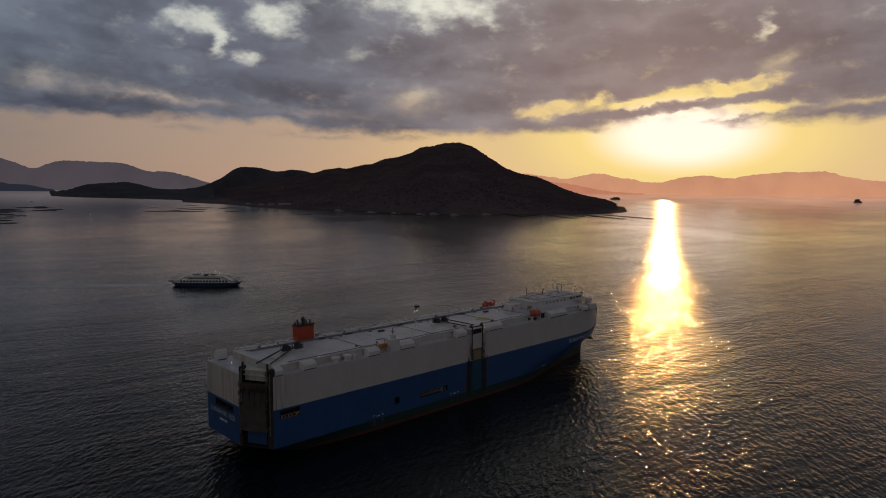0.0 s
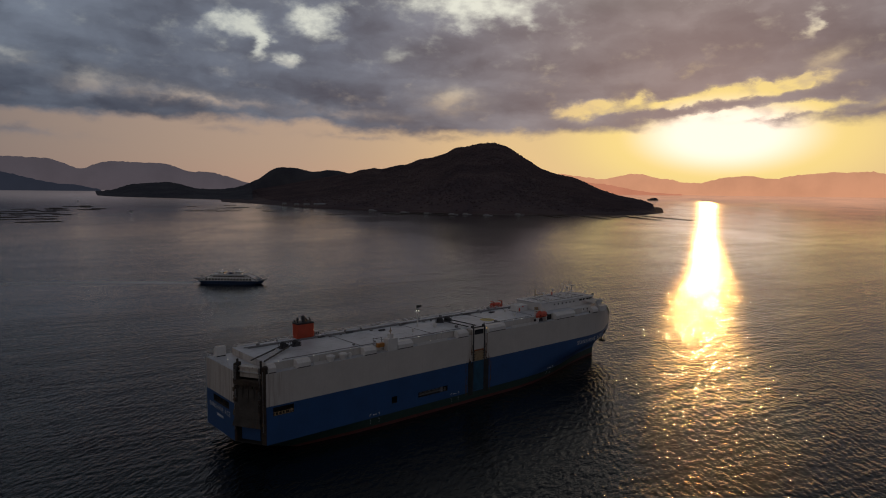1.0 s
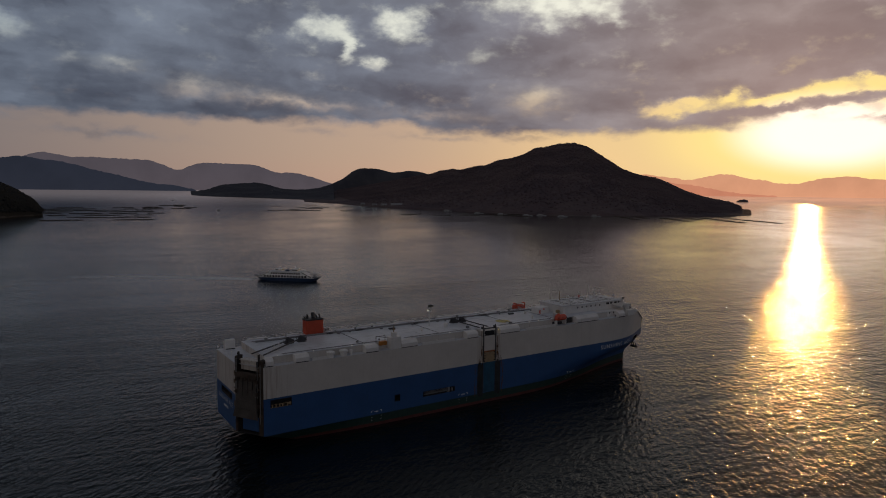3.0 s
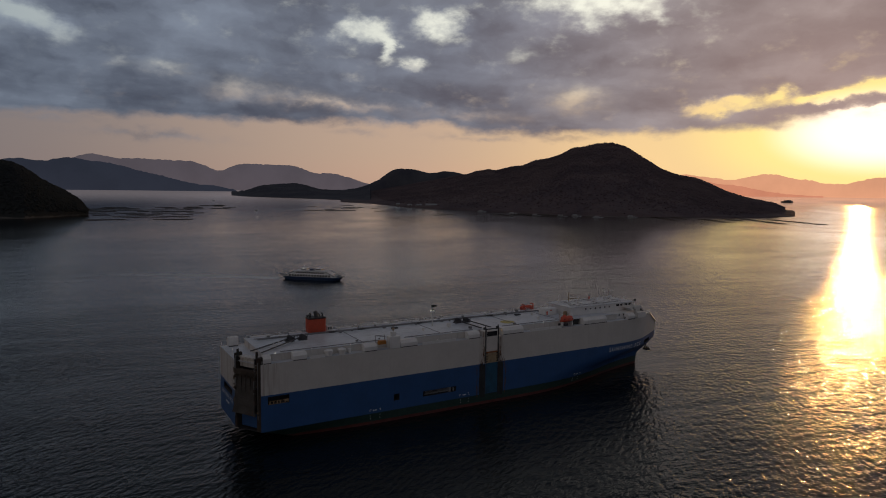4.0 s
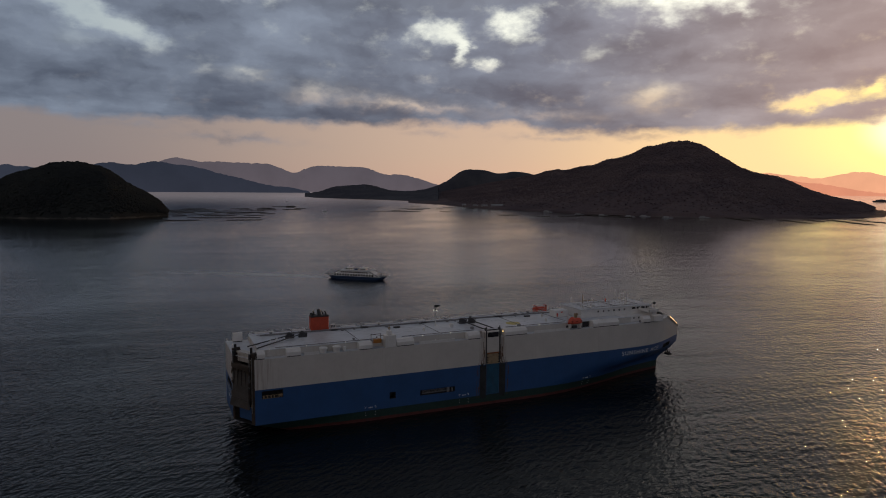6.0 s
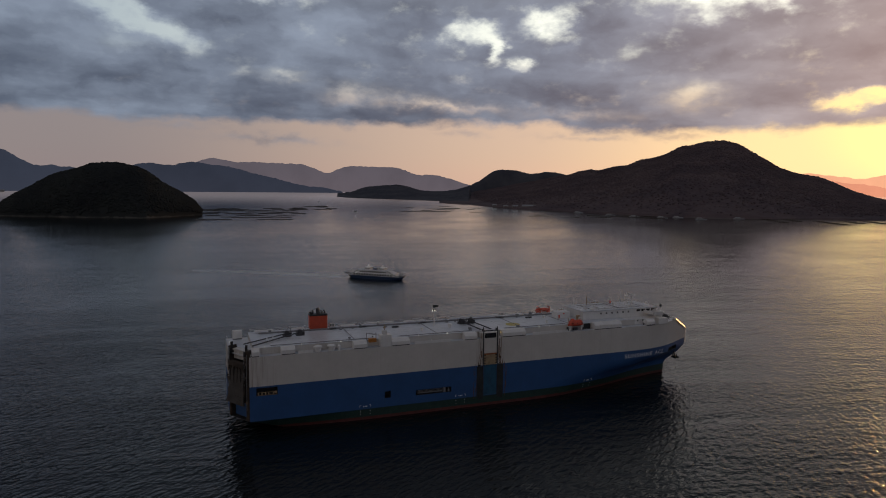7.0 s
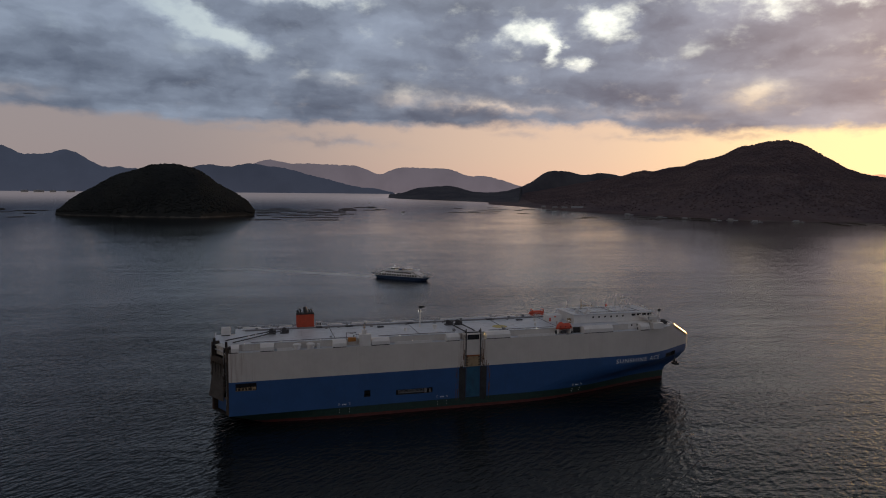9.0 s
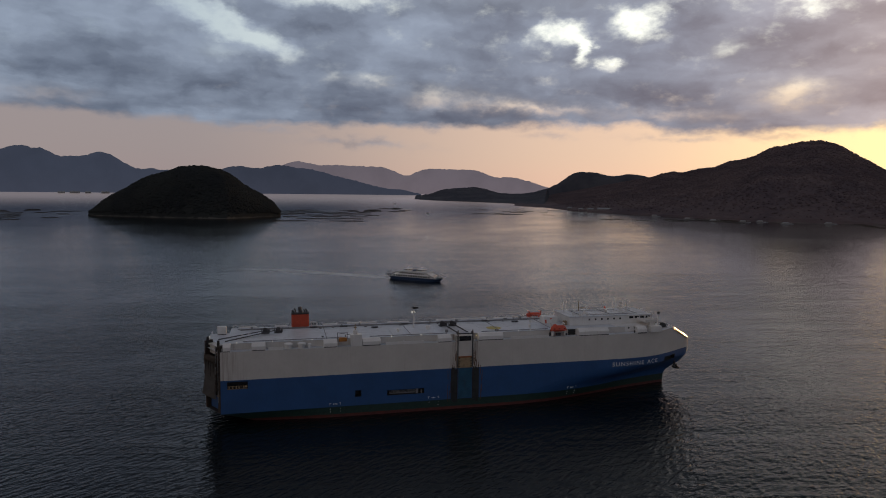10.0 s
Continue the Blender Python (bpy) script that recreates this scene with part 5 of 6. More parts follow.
def make_side_ramp(ship):
    """The side door amidships: rust-run slots, two tall guide posts, a tan plate and a white panel with a window."""
    bm = fresh()
    rng = random.Random(12)
    for x0, x1 in ((-13.3, -10.6), (-4.8, -2.0)):
        x = x0
        while x < x1 - 0.1:
            w = min(rng.uniform(0.2, 0.6), x1 - x)
            mid = 1 - abs((x - x0) / (x1 - x0) - 0.5)
            block(bm, (x, -16.15 - rng.random() * 0.02, 2.4 + (1 - mid) * rng.uniform(0, 4)), (x + w, -16.02, BAND + rng.uniform(-0.6, 0.5)))
            x += w
    parts("rust_run", bm, RUSTED_BLUE, ship, "dark rust-stained plating beside the side door")
    bm = fresh()
    for x0, x1, low, high in ((-14.6, -13.3, 7.0, 17.0), (-2.0, -0.7, 7.0, 17.0), (-12.9, -10.9, 15.6, 20.5), (-4.5, -2.2, 15.6, 20.0), (-11.9, -11.0, 19.0, 26.0), (-4.4, -3.4, 19.0, 26.0)):
        for k in range(9):
            x = rng.uniform(x0, x1)
            z = rng.uniform(low, high)
            block(bm, (x, -16.13 - rng.random() * 0.01, max(z - rng.uniform(1.2, 5.5), 3.0)), (x + rng.uniform(0.05, 0.2), -16.05, z))
    parts("rust_streak", bm, RUST_STREAK, ship, "brown rust streak running down the plating")
    bm = fresh()
    block(bm, (-10.4, -16.3, 4.2), (-5.0, -16.0, BAND - 0.05), 0.06)
    door = part("side_ramp", bm, surface("streaked_blue_door_paint", (0.012, 0.07, 0.13), 0.5, vary=0.3, scale=0.3, streak=0.5), ship, "folded blue side ramp streaked with rust")
    bm = fresh()
    block(bm, (-10.4, -16.34, BAND), (-5.0, -16.0, 20.5), 0.06)
    part("hinge_plate", bm, TAN_PLATE, door, "rusty tan hinge plate")
    bm = fresh()
    for i in range(4):
        block(bm, (-10.3, -16.5, 16.4 + i * 1.05), (-9.8, -16.3, 16.8 + i * 1.05), 0.03)
        block(bm, (-5.6, -16.5, 16.4 + i * 1.05), (-5.1, -16.3, 16.8 + i * 1.05), 0.03)
    parts("hinge_lug", bm, RUST, door)
    bm = fresh()
    block(bm, (-10.3, -16.4, 20.0), (-5.1, -16.3, 20.5), 0.03)
    part("hinge_bar", bm, RUST_ORANGE, door, "orange-rusted hinge bar")
    bm = fresh()
    block(bm, (-10.4, -16.26, 20.55), (-5.0, -16.0, 28.6), 0.06)
    part("door_panel", bm, PAINT_GREY, door)
    bm = fresh()
    block(bm, (-10.1, -16.31, 26.5), (-5.3, -16.24, 28.4), 0.03)
    part("window", bm, GLASS, door, "dark window slot")
    bm = fresh()
    for x in (-10.65, -4.75):
        block(bm, (x - 0.16, -16.55, 16.2), (x + 0.16, -16.0, 29.4), 0.04)
        rod(bm, (x, -16.3, 29.4), (x + 0.2, -15.6, 30.6), 0.28, 0.2, sides=8)
        rod(bm, (x - 0.3, -15.4, 29.6), (x + 0.3, -15.4, 29.6), 0.5, sides=12)
    block(bm, (-10.8, -15.8, 29.0), (-4.6, -15.2, 29.4), 0.05)
    parts("guide_post", bm, DECK_DARK, door)
    bm = fresh()
    block(bm, (-11.4, -15.9, LEDGE), (-4.0, -13.0, 28.5), 0.06)
    part("sheave_housing", bm, PAINT_GREY, door)


def make_stern_ramp(ship):
    """The quarter ramp stowed upright in the cut-off starboard corner."""
    a, b = Vector((-103.4, -6.0, 0)), Vector((-97.5, -16.1, 0))
    along = (b - a).normalized()
    out = Vector((along.y, -along.x, 0))
    width = (b - a).length

    def slab(bm, u0, u1, z0, z1, o0, o1, bevel=0.0):
        """A box in the corner's own plane: along it, up, and outward."""
        got = block(fresh(), (u0, o0, z0), (u1, o1, z1), bevel)
        got.transform(Matrix((( along.x, out.x, 0, a.x), (along.y, out.y, 0, a.y), (0, 0, 1, 0), (0, 0, 0, 1))))
        me = bpy.data.meshes.new("tmp")
        got.to_mesh(me)
        got.free()
        bm.from_mesh(me)
        bpy.data.meshes.remove(me)
        return bm

    bm = fresh()
    slab(bm, 0.0, width, 3.9, LEDGE, -3.6, -3.4)
    slab(bm, 0.0, width, 3.85, 4.0, -3.4, -0.02)
    slab(bm, -0.05, 0.12, 3.9, LEDGE + 1.4, -3.4, -0.02)
    slab(bm, width - 0.12, width + 0.02, 3.9, LEDGE + 0.2, -3.4, -0.1)
    part("ramp_recess", bm, SHADOW_STEEL, ship, "dark rust-streaked recess in the stern quarter")
    bm = fresh()
    slab(bm, 0.1, 1.0, 4.0, 28.8, -2.6, 0.35, 0.15)
    slab(bm, width - 1.9, width - 0.1, 4.0, 28.4, -2.6, 0.2, 0.2)
    frame_part = part("ramp_frame", bm, RUST, ship, "rust-streaked ramp guide frame")
    bm = fresh()
    for u in (0.9, width - 2.3):
        slab(bm, u, u + 0.4, 27.6, 30.2, -0.9, 0.0, 0.1)
        slab(bm, u - 0.1, u + 0.55, 26.2, 28.0, -0.6, 0.7, 0.15)
    parts("ramp_horn", bm, BLACK, frame_part)
    bm = fresh()
    slab(bm, 1.5, width - 2.4, 27.4, 27.9, -3.0, -0.4, 0.05)
    slab(bm, 1.5, width - 2.4, 24.4, 27.4, -1.3, -1.0, 0.05)
    part("ramp_apron", bm, PAINT_GREY, ship, "white ramp apron plate")
    bm = fresh()
    slab(bm, 0.9, width - 1.8, 22.3, 23.9, -0.6, 1.1, 0.12)
    for i in range(5):
        slab(bm, 1.3 + i * 1.65, 2.3 + i * 1.65, 21.3, 22.4, -0.3, 0.8, 0.08)
    part("ramp_beam", bm, RUST, ship, "rusted transverse ramp beam")
    bm = fresh()
    def leaf(rows):
        """A bent plate in the corner's plane: rows of (height, first, last, outward), 0.5 m thick."""
        rings = []
        for z, u0, u1, o in rows:
            ring = []
            for u, oo in ((u0, o), (u1, o), (u1, o - 0.5), (u0, o - 0.5)):
                p = a + along * u + out * oo
                ring.append(bm.verts.new((p.x, p.y, z)))
            rings.append(ring)
        for low, high in zip(rings[:-1], rings[1:]):
            for k in range(4):
                bm.faces.new((low[k], low[(k + 1) % 4], high[(k + 1) % 4], high[k]))
        bm.faces.new(rings[0][::-1])
        bm.faces.new(rings[-1])
        bmesh.ops.recalc_face_normals(bm, faces=bm.faces)

    leaf([(9.6, 0.6, width - 1.0, 1.9), (12.0, 1.0, width - 1.7, 1.5), (16.5, 1.3, width - 2.2, 0.95), (22.0, 1.4, width - 2.3, 0.45)])
    ramp = part("stern_ramp", bm, RAMP_GREY, ship, "weathered grey stern ramp folded upright")
    bm = fresh()
    for i in range(4):
        u = 1.7 + i * 2.0
        slab(bm, u, u + 0.18, 16.6, 21.8, 0.45, 1.0, 0.02)
    for z, o in ((12.2, 1.7), (14.6, 1.35), (18.4, 0.95)):
        slab(bm, 1.5, width - 2.4, z, z + 0.16, 0.45, o, 0.02)
    parts("ramp_rib", bm, RAMP_GREY, ramp)
    bm = fresh()
    slab(bm, 2.0, width - 3.0, 4.6, 9.2, -1.4, -1.0, 0.05)
    part("ramp_door", bm, PAINT_BLUE, ship, "blue weathertight door below the ramp")
    bm = fresh()
    for u in (1.15, width - 2.0):
        slab(bm, u, u + 0.3, 12, 26.5, 0.5, 0.75, 0.05)
        for z in (13, 17, 21):
            slab(bm, u - 0.25, u + 0.55, z, z + 1.2, 0.4, 1.15, 0.1)
    parts("ramp_lug", bm, RUST, ramp)
    # hoist cables, sheaves and pipes about the ramp
    rng = random.Random(77)

    def at(u, o, z):
        p = a + along * u + out * o
        return (p.x, p.y, z)

    bm = fresh()
    for u in (1.05, 1.45, width - 2.1, width - 1.7):
        rod(bm, at(u, 0.75, 28.4), at(u + rng.uniform(-0.3, 0.3), 0.9, rng.uniform(14, 18)), 0.07, sides=5)
    for u in (0.5, width - 0.9):
        rod(bm, at(u, 0.42, 27.0), at(u, 0.5, 8.0), 0.1, sides=6)
    parts("hoist_cable", bm, GALV, ramp)
    bm = fresh()
    for k in range(14):
        u = rng.choice((0.3, 0.8, width - 1.7, width - 1.0)) + rng.uniform(-0.15, 0.15)
        z, h, w = rng.uniform(9, 26.5), rng.uniform(0.4, 1.4), rng.uniform(0.25, 0.6)
        slab(bm, u - w / 2, u + w / 2, z, z + h, 0.2, rng.uniform(0.45, 0.9), 0.05)
    parts("ramp_bracket", bm, RUST_PALE, ramp)


def make_accommodation(ship):
    """The low house forward with the bridge, masts and deck gear round it."""
    bm = fresh()
    block(bm, (58, -12.4, LEDGE), (76.5, 12.4, DECK + 0.05), 0.08)
    tier = part("lower_tier", bm, PAINT_WHITE, ship)
    bm = fresh()
    block(bm, (39.5, -7.6, DECK), (77.5, 7.6, 32.3), 0.1)
    house = part("deck_house", bm, PAINT_WHITE, ship, "long low white accommodation house")
    bm = fresh()
    for i in range(13):
        block(bm, (38.9 + i * 2.97, -8.1, 32.3), (38.9 + i * 2.97 + 2.9, 8.1, 32.48 + 0.01 * (i % 3)))
    parts("roof_panel", bm, DECK_PAINT, house)
    bm = fresh()
    for x in range(14):
        block(bm, (39.2 + x * 2.97, -8.0, 32.48), (39.32 + x * 2.97, 8.0, 32.62))
    parts("roof_seam", bm, PAINT_WHITE, house)
    for x0, x1, cnt, w, z0, z1, y in ((66.5, 76.8, 4, 1.9, 30.9, 31.8, -7.65), (47, 64, 6, 0.7, 30.7, 31.4, -7.65), (60, 76, 6, 0.6, 27.6, 28.3, -12.45)):
        for i in range(cnt):
            bm = fresh()
            x = x0 + (x1 - x0) * (i + 0.5) / cnt
            block(bm, (x - w / 2, y - 0.05, z0), (x + w / 2, y + 0.03, z1), 0.02)
            part("window", bm, GLASS, house if y > -10 else tier, "dark house window")
    for i in range(7):
        bm = fresh()
        y = -6.6 + i * 2.2
        block(bm, (77.45, y - 0.95, 30.8), (77.56, y + 0.95, 31.8), 0.02)
        part("window", bm, GLASS, house, "dark bridge window")
    bm = fresh()
    block(bm, (70.5, -14.6, 30.3), (75.6, -7.6, 30.5), 0.05)
    block(bm, (70.5, -14.6, 30.5), (70.7, -7.6, 31.5))
    block(bm, (75.4, -14.6, 30.5), (75.6, -7.6, 31.5))
    block(bm, (70.5, -14.6, 30.5), (75.6, -14.4, 31.5))
    for x in (71, 75):
        rod(bm, (x, -14.2, LEDGE), (x, -14.2, 30.3), 0.14, sides=6)
    part("bridge_wing", bm, PAINT_WHITE, house)
    bm = fresh()
    block(bm, (72.4, -15.7, LEDGE), (77.4, -13.0, 28.9), 0.1)
    block(bm, (73.0, -13.6, 28.9), (75.6, -12.2, 30.2), 0.1)
    parts("locker", bm, PAINT_WHITE, ship)
    # radar mast and aerials
    bm = fresh()
    for dx, dy in ((-0.5, -0.5), (0.5, -0.5), (-0.5, 0.5), (0.5, 0.5)):
        rod(bm, (67 + dx, dy, 32.4), (67 + dx * 0.4, dy * 0.4, 36.6), 0.12, sides=6)
    for z in (34, 35.4, 36.6):
        block(bm, (66.3, -0.8, z), (67.7, 0.8, z + 0.1))
    rod(bm, (67, 0, 36.6), (67, 0, 38.2), 0.08, sides=6)
    rod(bm, (67, -1.6, 37.2), (67, 1.6, 37.2), 0.06, sides=5)
    rod(bm, (64.2, 1, 32.4), (64.2, 1, 38.8), 0.12, sides=6)
    mast = part("radar_mast", bm, PAINT_WHITE, ship, "white lattice radar mast")
    bm = fresh()
    block(bm, (69.2, -3.0, 37.2), (69.5, 1.4, 37.5), 0.05)
    rod(bm, (69.3, -0.8, 32.4), (69.3, -0.8, 37.2), 0.2, 0.14, sides=8)
    block(bm, (68.4, -1.2, 34.6), (70.2, -0.4, 34.8))
    part("radar_scanner", bm, PAINT_WHITE, mast)
    for x, y, h in ((46, -3, 3.2), (52, 2, 2.2), (57, -4, 2.0), (60.5, 3.6, 2.8), (73.5, -5.8, 2.0), (41, 2, 4.2)):
        bm = fresh()
        rod(bm, (x, y, 32.4), (x, y, 32.4 + h), 0.09, sides=6)
        if h < 3:
            ball(bm, (x, y, 32.4 + h), 0.55, 0.9, 2)
        part("aerial", bm, PAINT_WHITE, ship)
    # small gear on the house roof and the weather deck
    rng = random.Random(31)
    bm = fresh()
    for k in range(12):
        x, y, w, h = rng.uniform(42, 75), rng.uniform(-6.4, 6.4), rng.uniform(0.4, 1.2), rng.uniform(0.5, 1.3)
        block(bm, (x - w / 2, y - w / 2, 32.45), (x + w / 2, y + w / 2, 32.45 + h), 0.06)
    parts("roof_locker", bm, PAINT_WHITE, ship)
    bm = fresh()
    for x, y0, y1 in ((45, -7, 3), (58.5, -6, 6), (71, -6.5, 5)):
        rod(bm, (x, y0, 32.75), (x, y1, 32.75), 0.12, sides=6)
    for y, x0, x1 in ((-5.6, 48, 70), (4.4, 44, 66)):
        rod(bm, (x0, y, 32.7), (x1, y, 32.7), 0.1, sides=6)
    parts("roof_pipe", bm, GALV, ship)
    bm = fresh()
    for k in range(34):
        x, y, w, h = rng.uniform(-92, 36), rng.choice((-11.6, -9.5, 6.8, 10.6, 11.8, 12.4)) + rng.uniform(-0.4, 0.4), rng.uniform(0.35, 1.1), rng.uniform(0.3, 1.0)
        block(bm, (x - w / 2, y - w / 2, DECK + 0.02), (x + w / 2, y + w / 2, DECK + h), 0.05)
    parts("deck_fitting", bm, GALV, ship)
    bm = fresh()
    for y, x0, x1 in ((9.7, -93, 28), (-12.2, -90, -54), (-12.3, -44, -14), (-12.2, 0, 28)):
        rod(bm, (x0, y, DECK + 0.3), (x1, y, DECK + 0.3), 0.14, sides=6)
    for k in range(22):
        x = -90 + k * 5.4
        block(bm, (x - 0.15, 9.4, DECK), (x + 0.15, 10.0, DECK + 0.42))
    parts("deck_pipe", bm, GALV, ship)
    bm = fresh()
    block(bm, (61.6, 4.8, 32.4), (62.3, 5.4, 34.0), 0.1)
    part("signal_box", bm, RESCUE, ship)
    bm = fresh()
    rod(bm, (49.4, 5, 32.4), (49.4, 5, 36.6), 0.22, 0.16, sides=8)
    rod(bm, (49.4, 5, 34.0), (55.6, 5, 33.2), 0.14, sides=6)
    rod(bm, (49.4, 5, 36.5), (55.6, 5, 33.3), 0.04, sides=4)
    part("store_crane", bm, TAN_PLATE, ship, "small tan stores crane")
    # after end of the house
    bm = fresh()
    block(bm, (30.5, -1.5, DECK), (37.0, 3.0, 31.5), 0.1)
    aft = part("deck_house", bm, PAINT_WHITE, ship, "white boxy deck house")
    bm = fresh()
    block(bm, (33.4, -1.56, 30.5), (34.2, -1.48, 31.0))
    block(bm, (31.2, -1.56, DECK + 0.2), (31.9, -1.48, DECK + 1.7))
    parts("sign_plate", bm, RESCUE, aft)
    bm = fresh()
    for x in (37.6, 38.4):
        block(bm, (x, -6.2, DECK), (x + 0.6, -5.0, DECK + 1.9), 0.08)
    parts("locker", bm, TAN_PLATE, ship)
    bm = fresh()
    # black block put in for the shade of a recess in the wall
    block(bm, (36.4, -13.35, LEDGE), (39.4, -12.95, DECK - 0.2), 0.03)
    part("recess_shade", bm, BLACK, ship, "black block painted in for a shaded recess in the deck wall")
    bm = fresh()
    rod(bm, (83.5, -3.0, LEDGE), (83.5, -3.0, 31.4), 0.22, 0.15, sides=8)
    mast = part("foremast", bm, PAINT_WHITE, ship, "slim white foremast with a dark light")
    bm = fresh()
    block(bm, (83.0, -3.4, 31.3), (84.2, -2.6, 32.4), 0.15)
    parts("mast_light", bm, BLACK, mast)
    for x, y in ((83.5, -6.5), (80.5, 6.0), (84.0, 2.4)):
        winch(ship, x, y, LEDGE)
    for x, y in ((85.5, -5.0), (79.5, -10.5), (66, -14.6)):
        bm = fresh()
        for dx in (-0.5, 0.5):
            rod(bm, (x + dx, y, LEDGE), (x + dx, y, LEDGE + 1.0), 0.25, 0.3, sides=10)
        part("bollard", bm, DECK_DARK, ship)
    railing([(38.9, -8.0, 32.5), (77.5, -8.0, 32.5)], 1.0, ship, 3.0)


def make_lifeboat(name_label, x, y, z, length, davit, roof=1.7):
    boat = tagged(new("lifeboat"), name_label, "lifeboat", "lifeboats on the ship")
    boat.location = (x, y, z)
    bm = fresh()
    n = 12
    rows = []
    for i in range(n + 1):
        u = i / n * 2 - 1
        w = 1.35 * (1 - abs(u) ** 3.0) + 0.08
        keel = 0.25 * abs(u) ** 3
        row = [(w * c, 0.9 - (0.9 - keel) * s) for c, s in ((math.cos(a), math.sin(a)) for a in np.linspace(0, np.pi, 9))]
        rows.append([bm.verts.new((u * length / 2, p, q)) for p, q in row])
    for a, b in zip(rows[:-1], rows[1:]):
        for k in range(8):
            bm.faces.new((a[k], a[k + 1], b[k + 1], b[k]))
    bmesh.ops.recalc_face_normals(bm, faces=bm.faces)
    for f in bm.faces:
        f.smooth = True
    part("hull", bm, RESCUE, boat)
    bm = fresh()
    rows = []
    for i in range(n + 1):
        u = i / n * 2 - 1
        w = 1.3 * (1 - abs(u) ** 4.0) + 0.06
        h = roof * (1 - abs(u) ** 6) + (0.5 if -0.75 < u < -0.3 and y < 0 else 0)
        rows.append([bm.verts.new((u * length / 2 * 0.97, w * math.cos(a), 0.9 + h * math.sin(a) ** 0.8)) for a in np.linspace(0, np.pi, 9)])
    for a, b in zip(rows[:-1], rows[1:]):
        for k in range(8):
            bm.faces.new((a[k], b[k], b[k + 1], a[k + 1]))
    for f in bm.faces:
        f.smooth = True
    part("canopy", bm, RESCUE, boat)
    bm = fresh()
    for u in (-0.3, 0, 0.3):
        block(bm, (u * length - 0.25, -1.32, 1.15), (u * length + 0.25, -1.1, 1.5))
    parts("porthole", bm, GLASS, boat)
    bm = fresh()
    drop = davit - z
    high = 3.0 if y < 0 else 2.2
    for u in (-0.36, 0.36):
        xx = u * length
        block(bm, (xx - 0.2, -0.6, drop), (xx + 0.2, 1.9, drop + 0.35))
        block(bm, (xx - 0.18, 1.5, drop), (xx + 0.18, 1.9, high + 0.3))
        block(bm, (xx - 0.18, -0.4, high), (xx + 0.18, 1.9, high + 0.35))
        rod(bm, (xx, 0, min(high, 2.3)), (xx, 0, high + 0.1), 0.08, sides=5)
        block(bm, (xx - 0.25, -0.6, drop), (xx + 0.25, 0.6, 0.35))
        rod(bm, (xx * 0.3, 1.7, drop), (xx, 1.7, high), 0.14, sides=5)
    parts("davit", bm, PAINT_WHITE if y < 0 else RESCUE, boat)
    if y < 0:
        bm = fresh()
        block(bm, (-3.4, 0.6, drop), (-2.2, 1.5, drop + 1.3), 0.1)
        block(bm, (-0.6, 0.5, drop), (1.4, 1.4, drop + 1.1), 0.1)
        rod(bm, (2.6, 0.2, drop + 0.6), (3.8, 0.2, drop + 0.6), 0.5, sides=10)
        parts("davit_winch", bm, DECK_DARK, boat)
    return boat

# ---- ferry, boats, rafts, shore ----


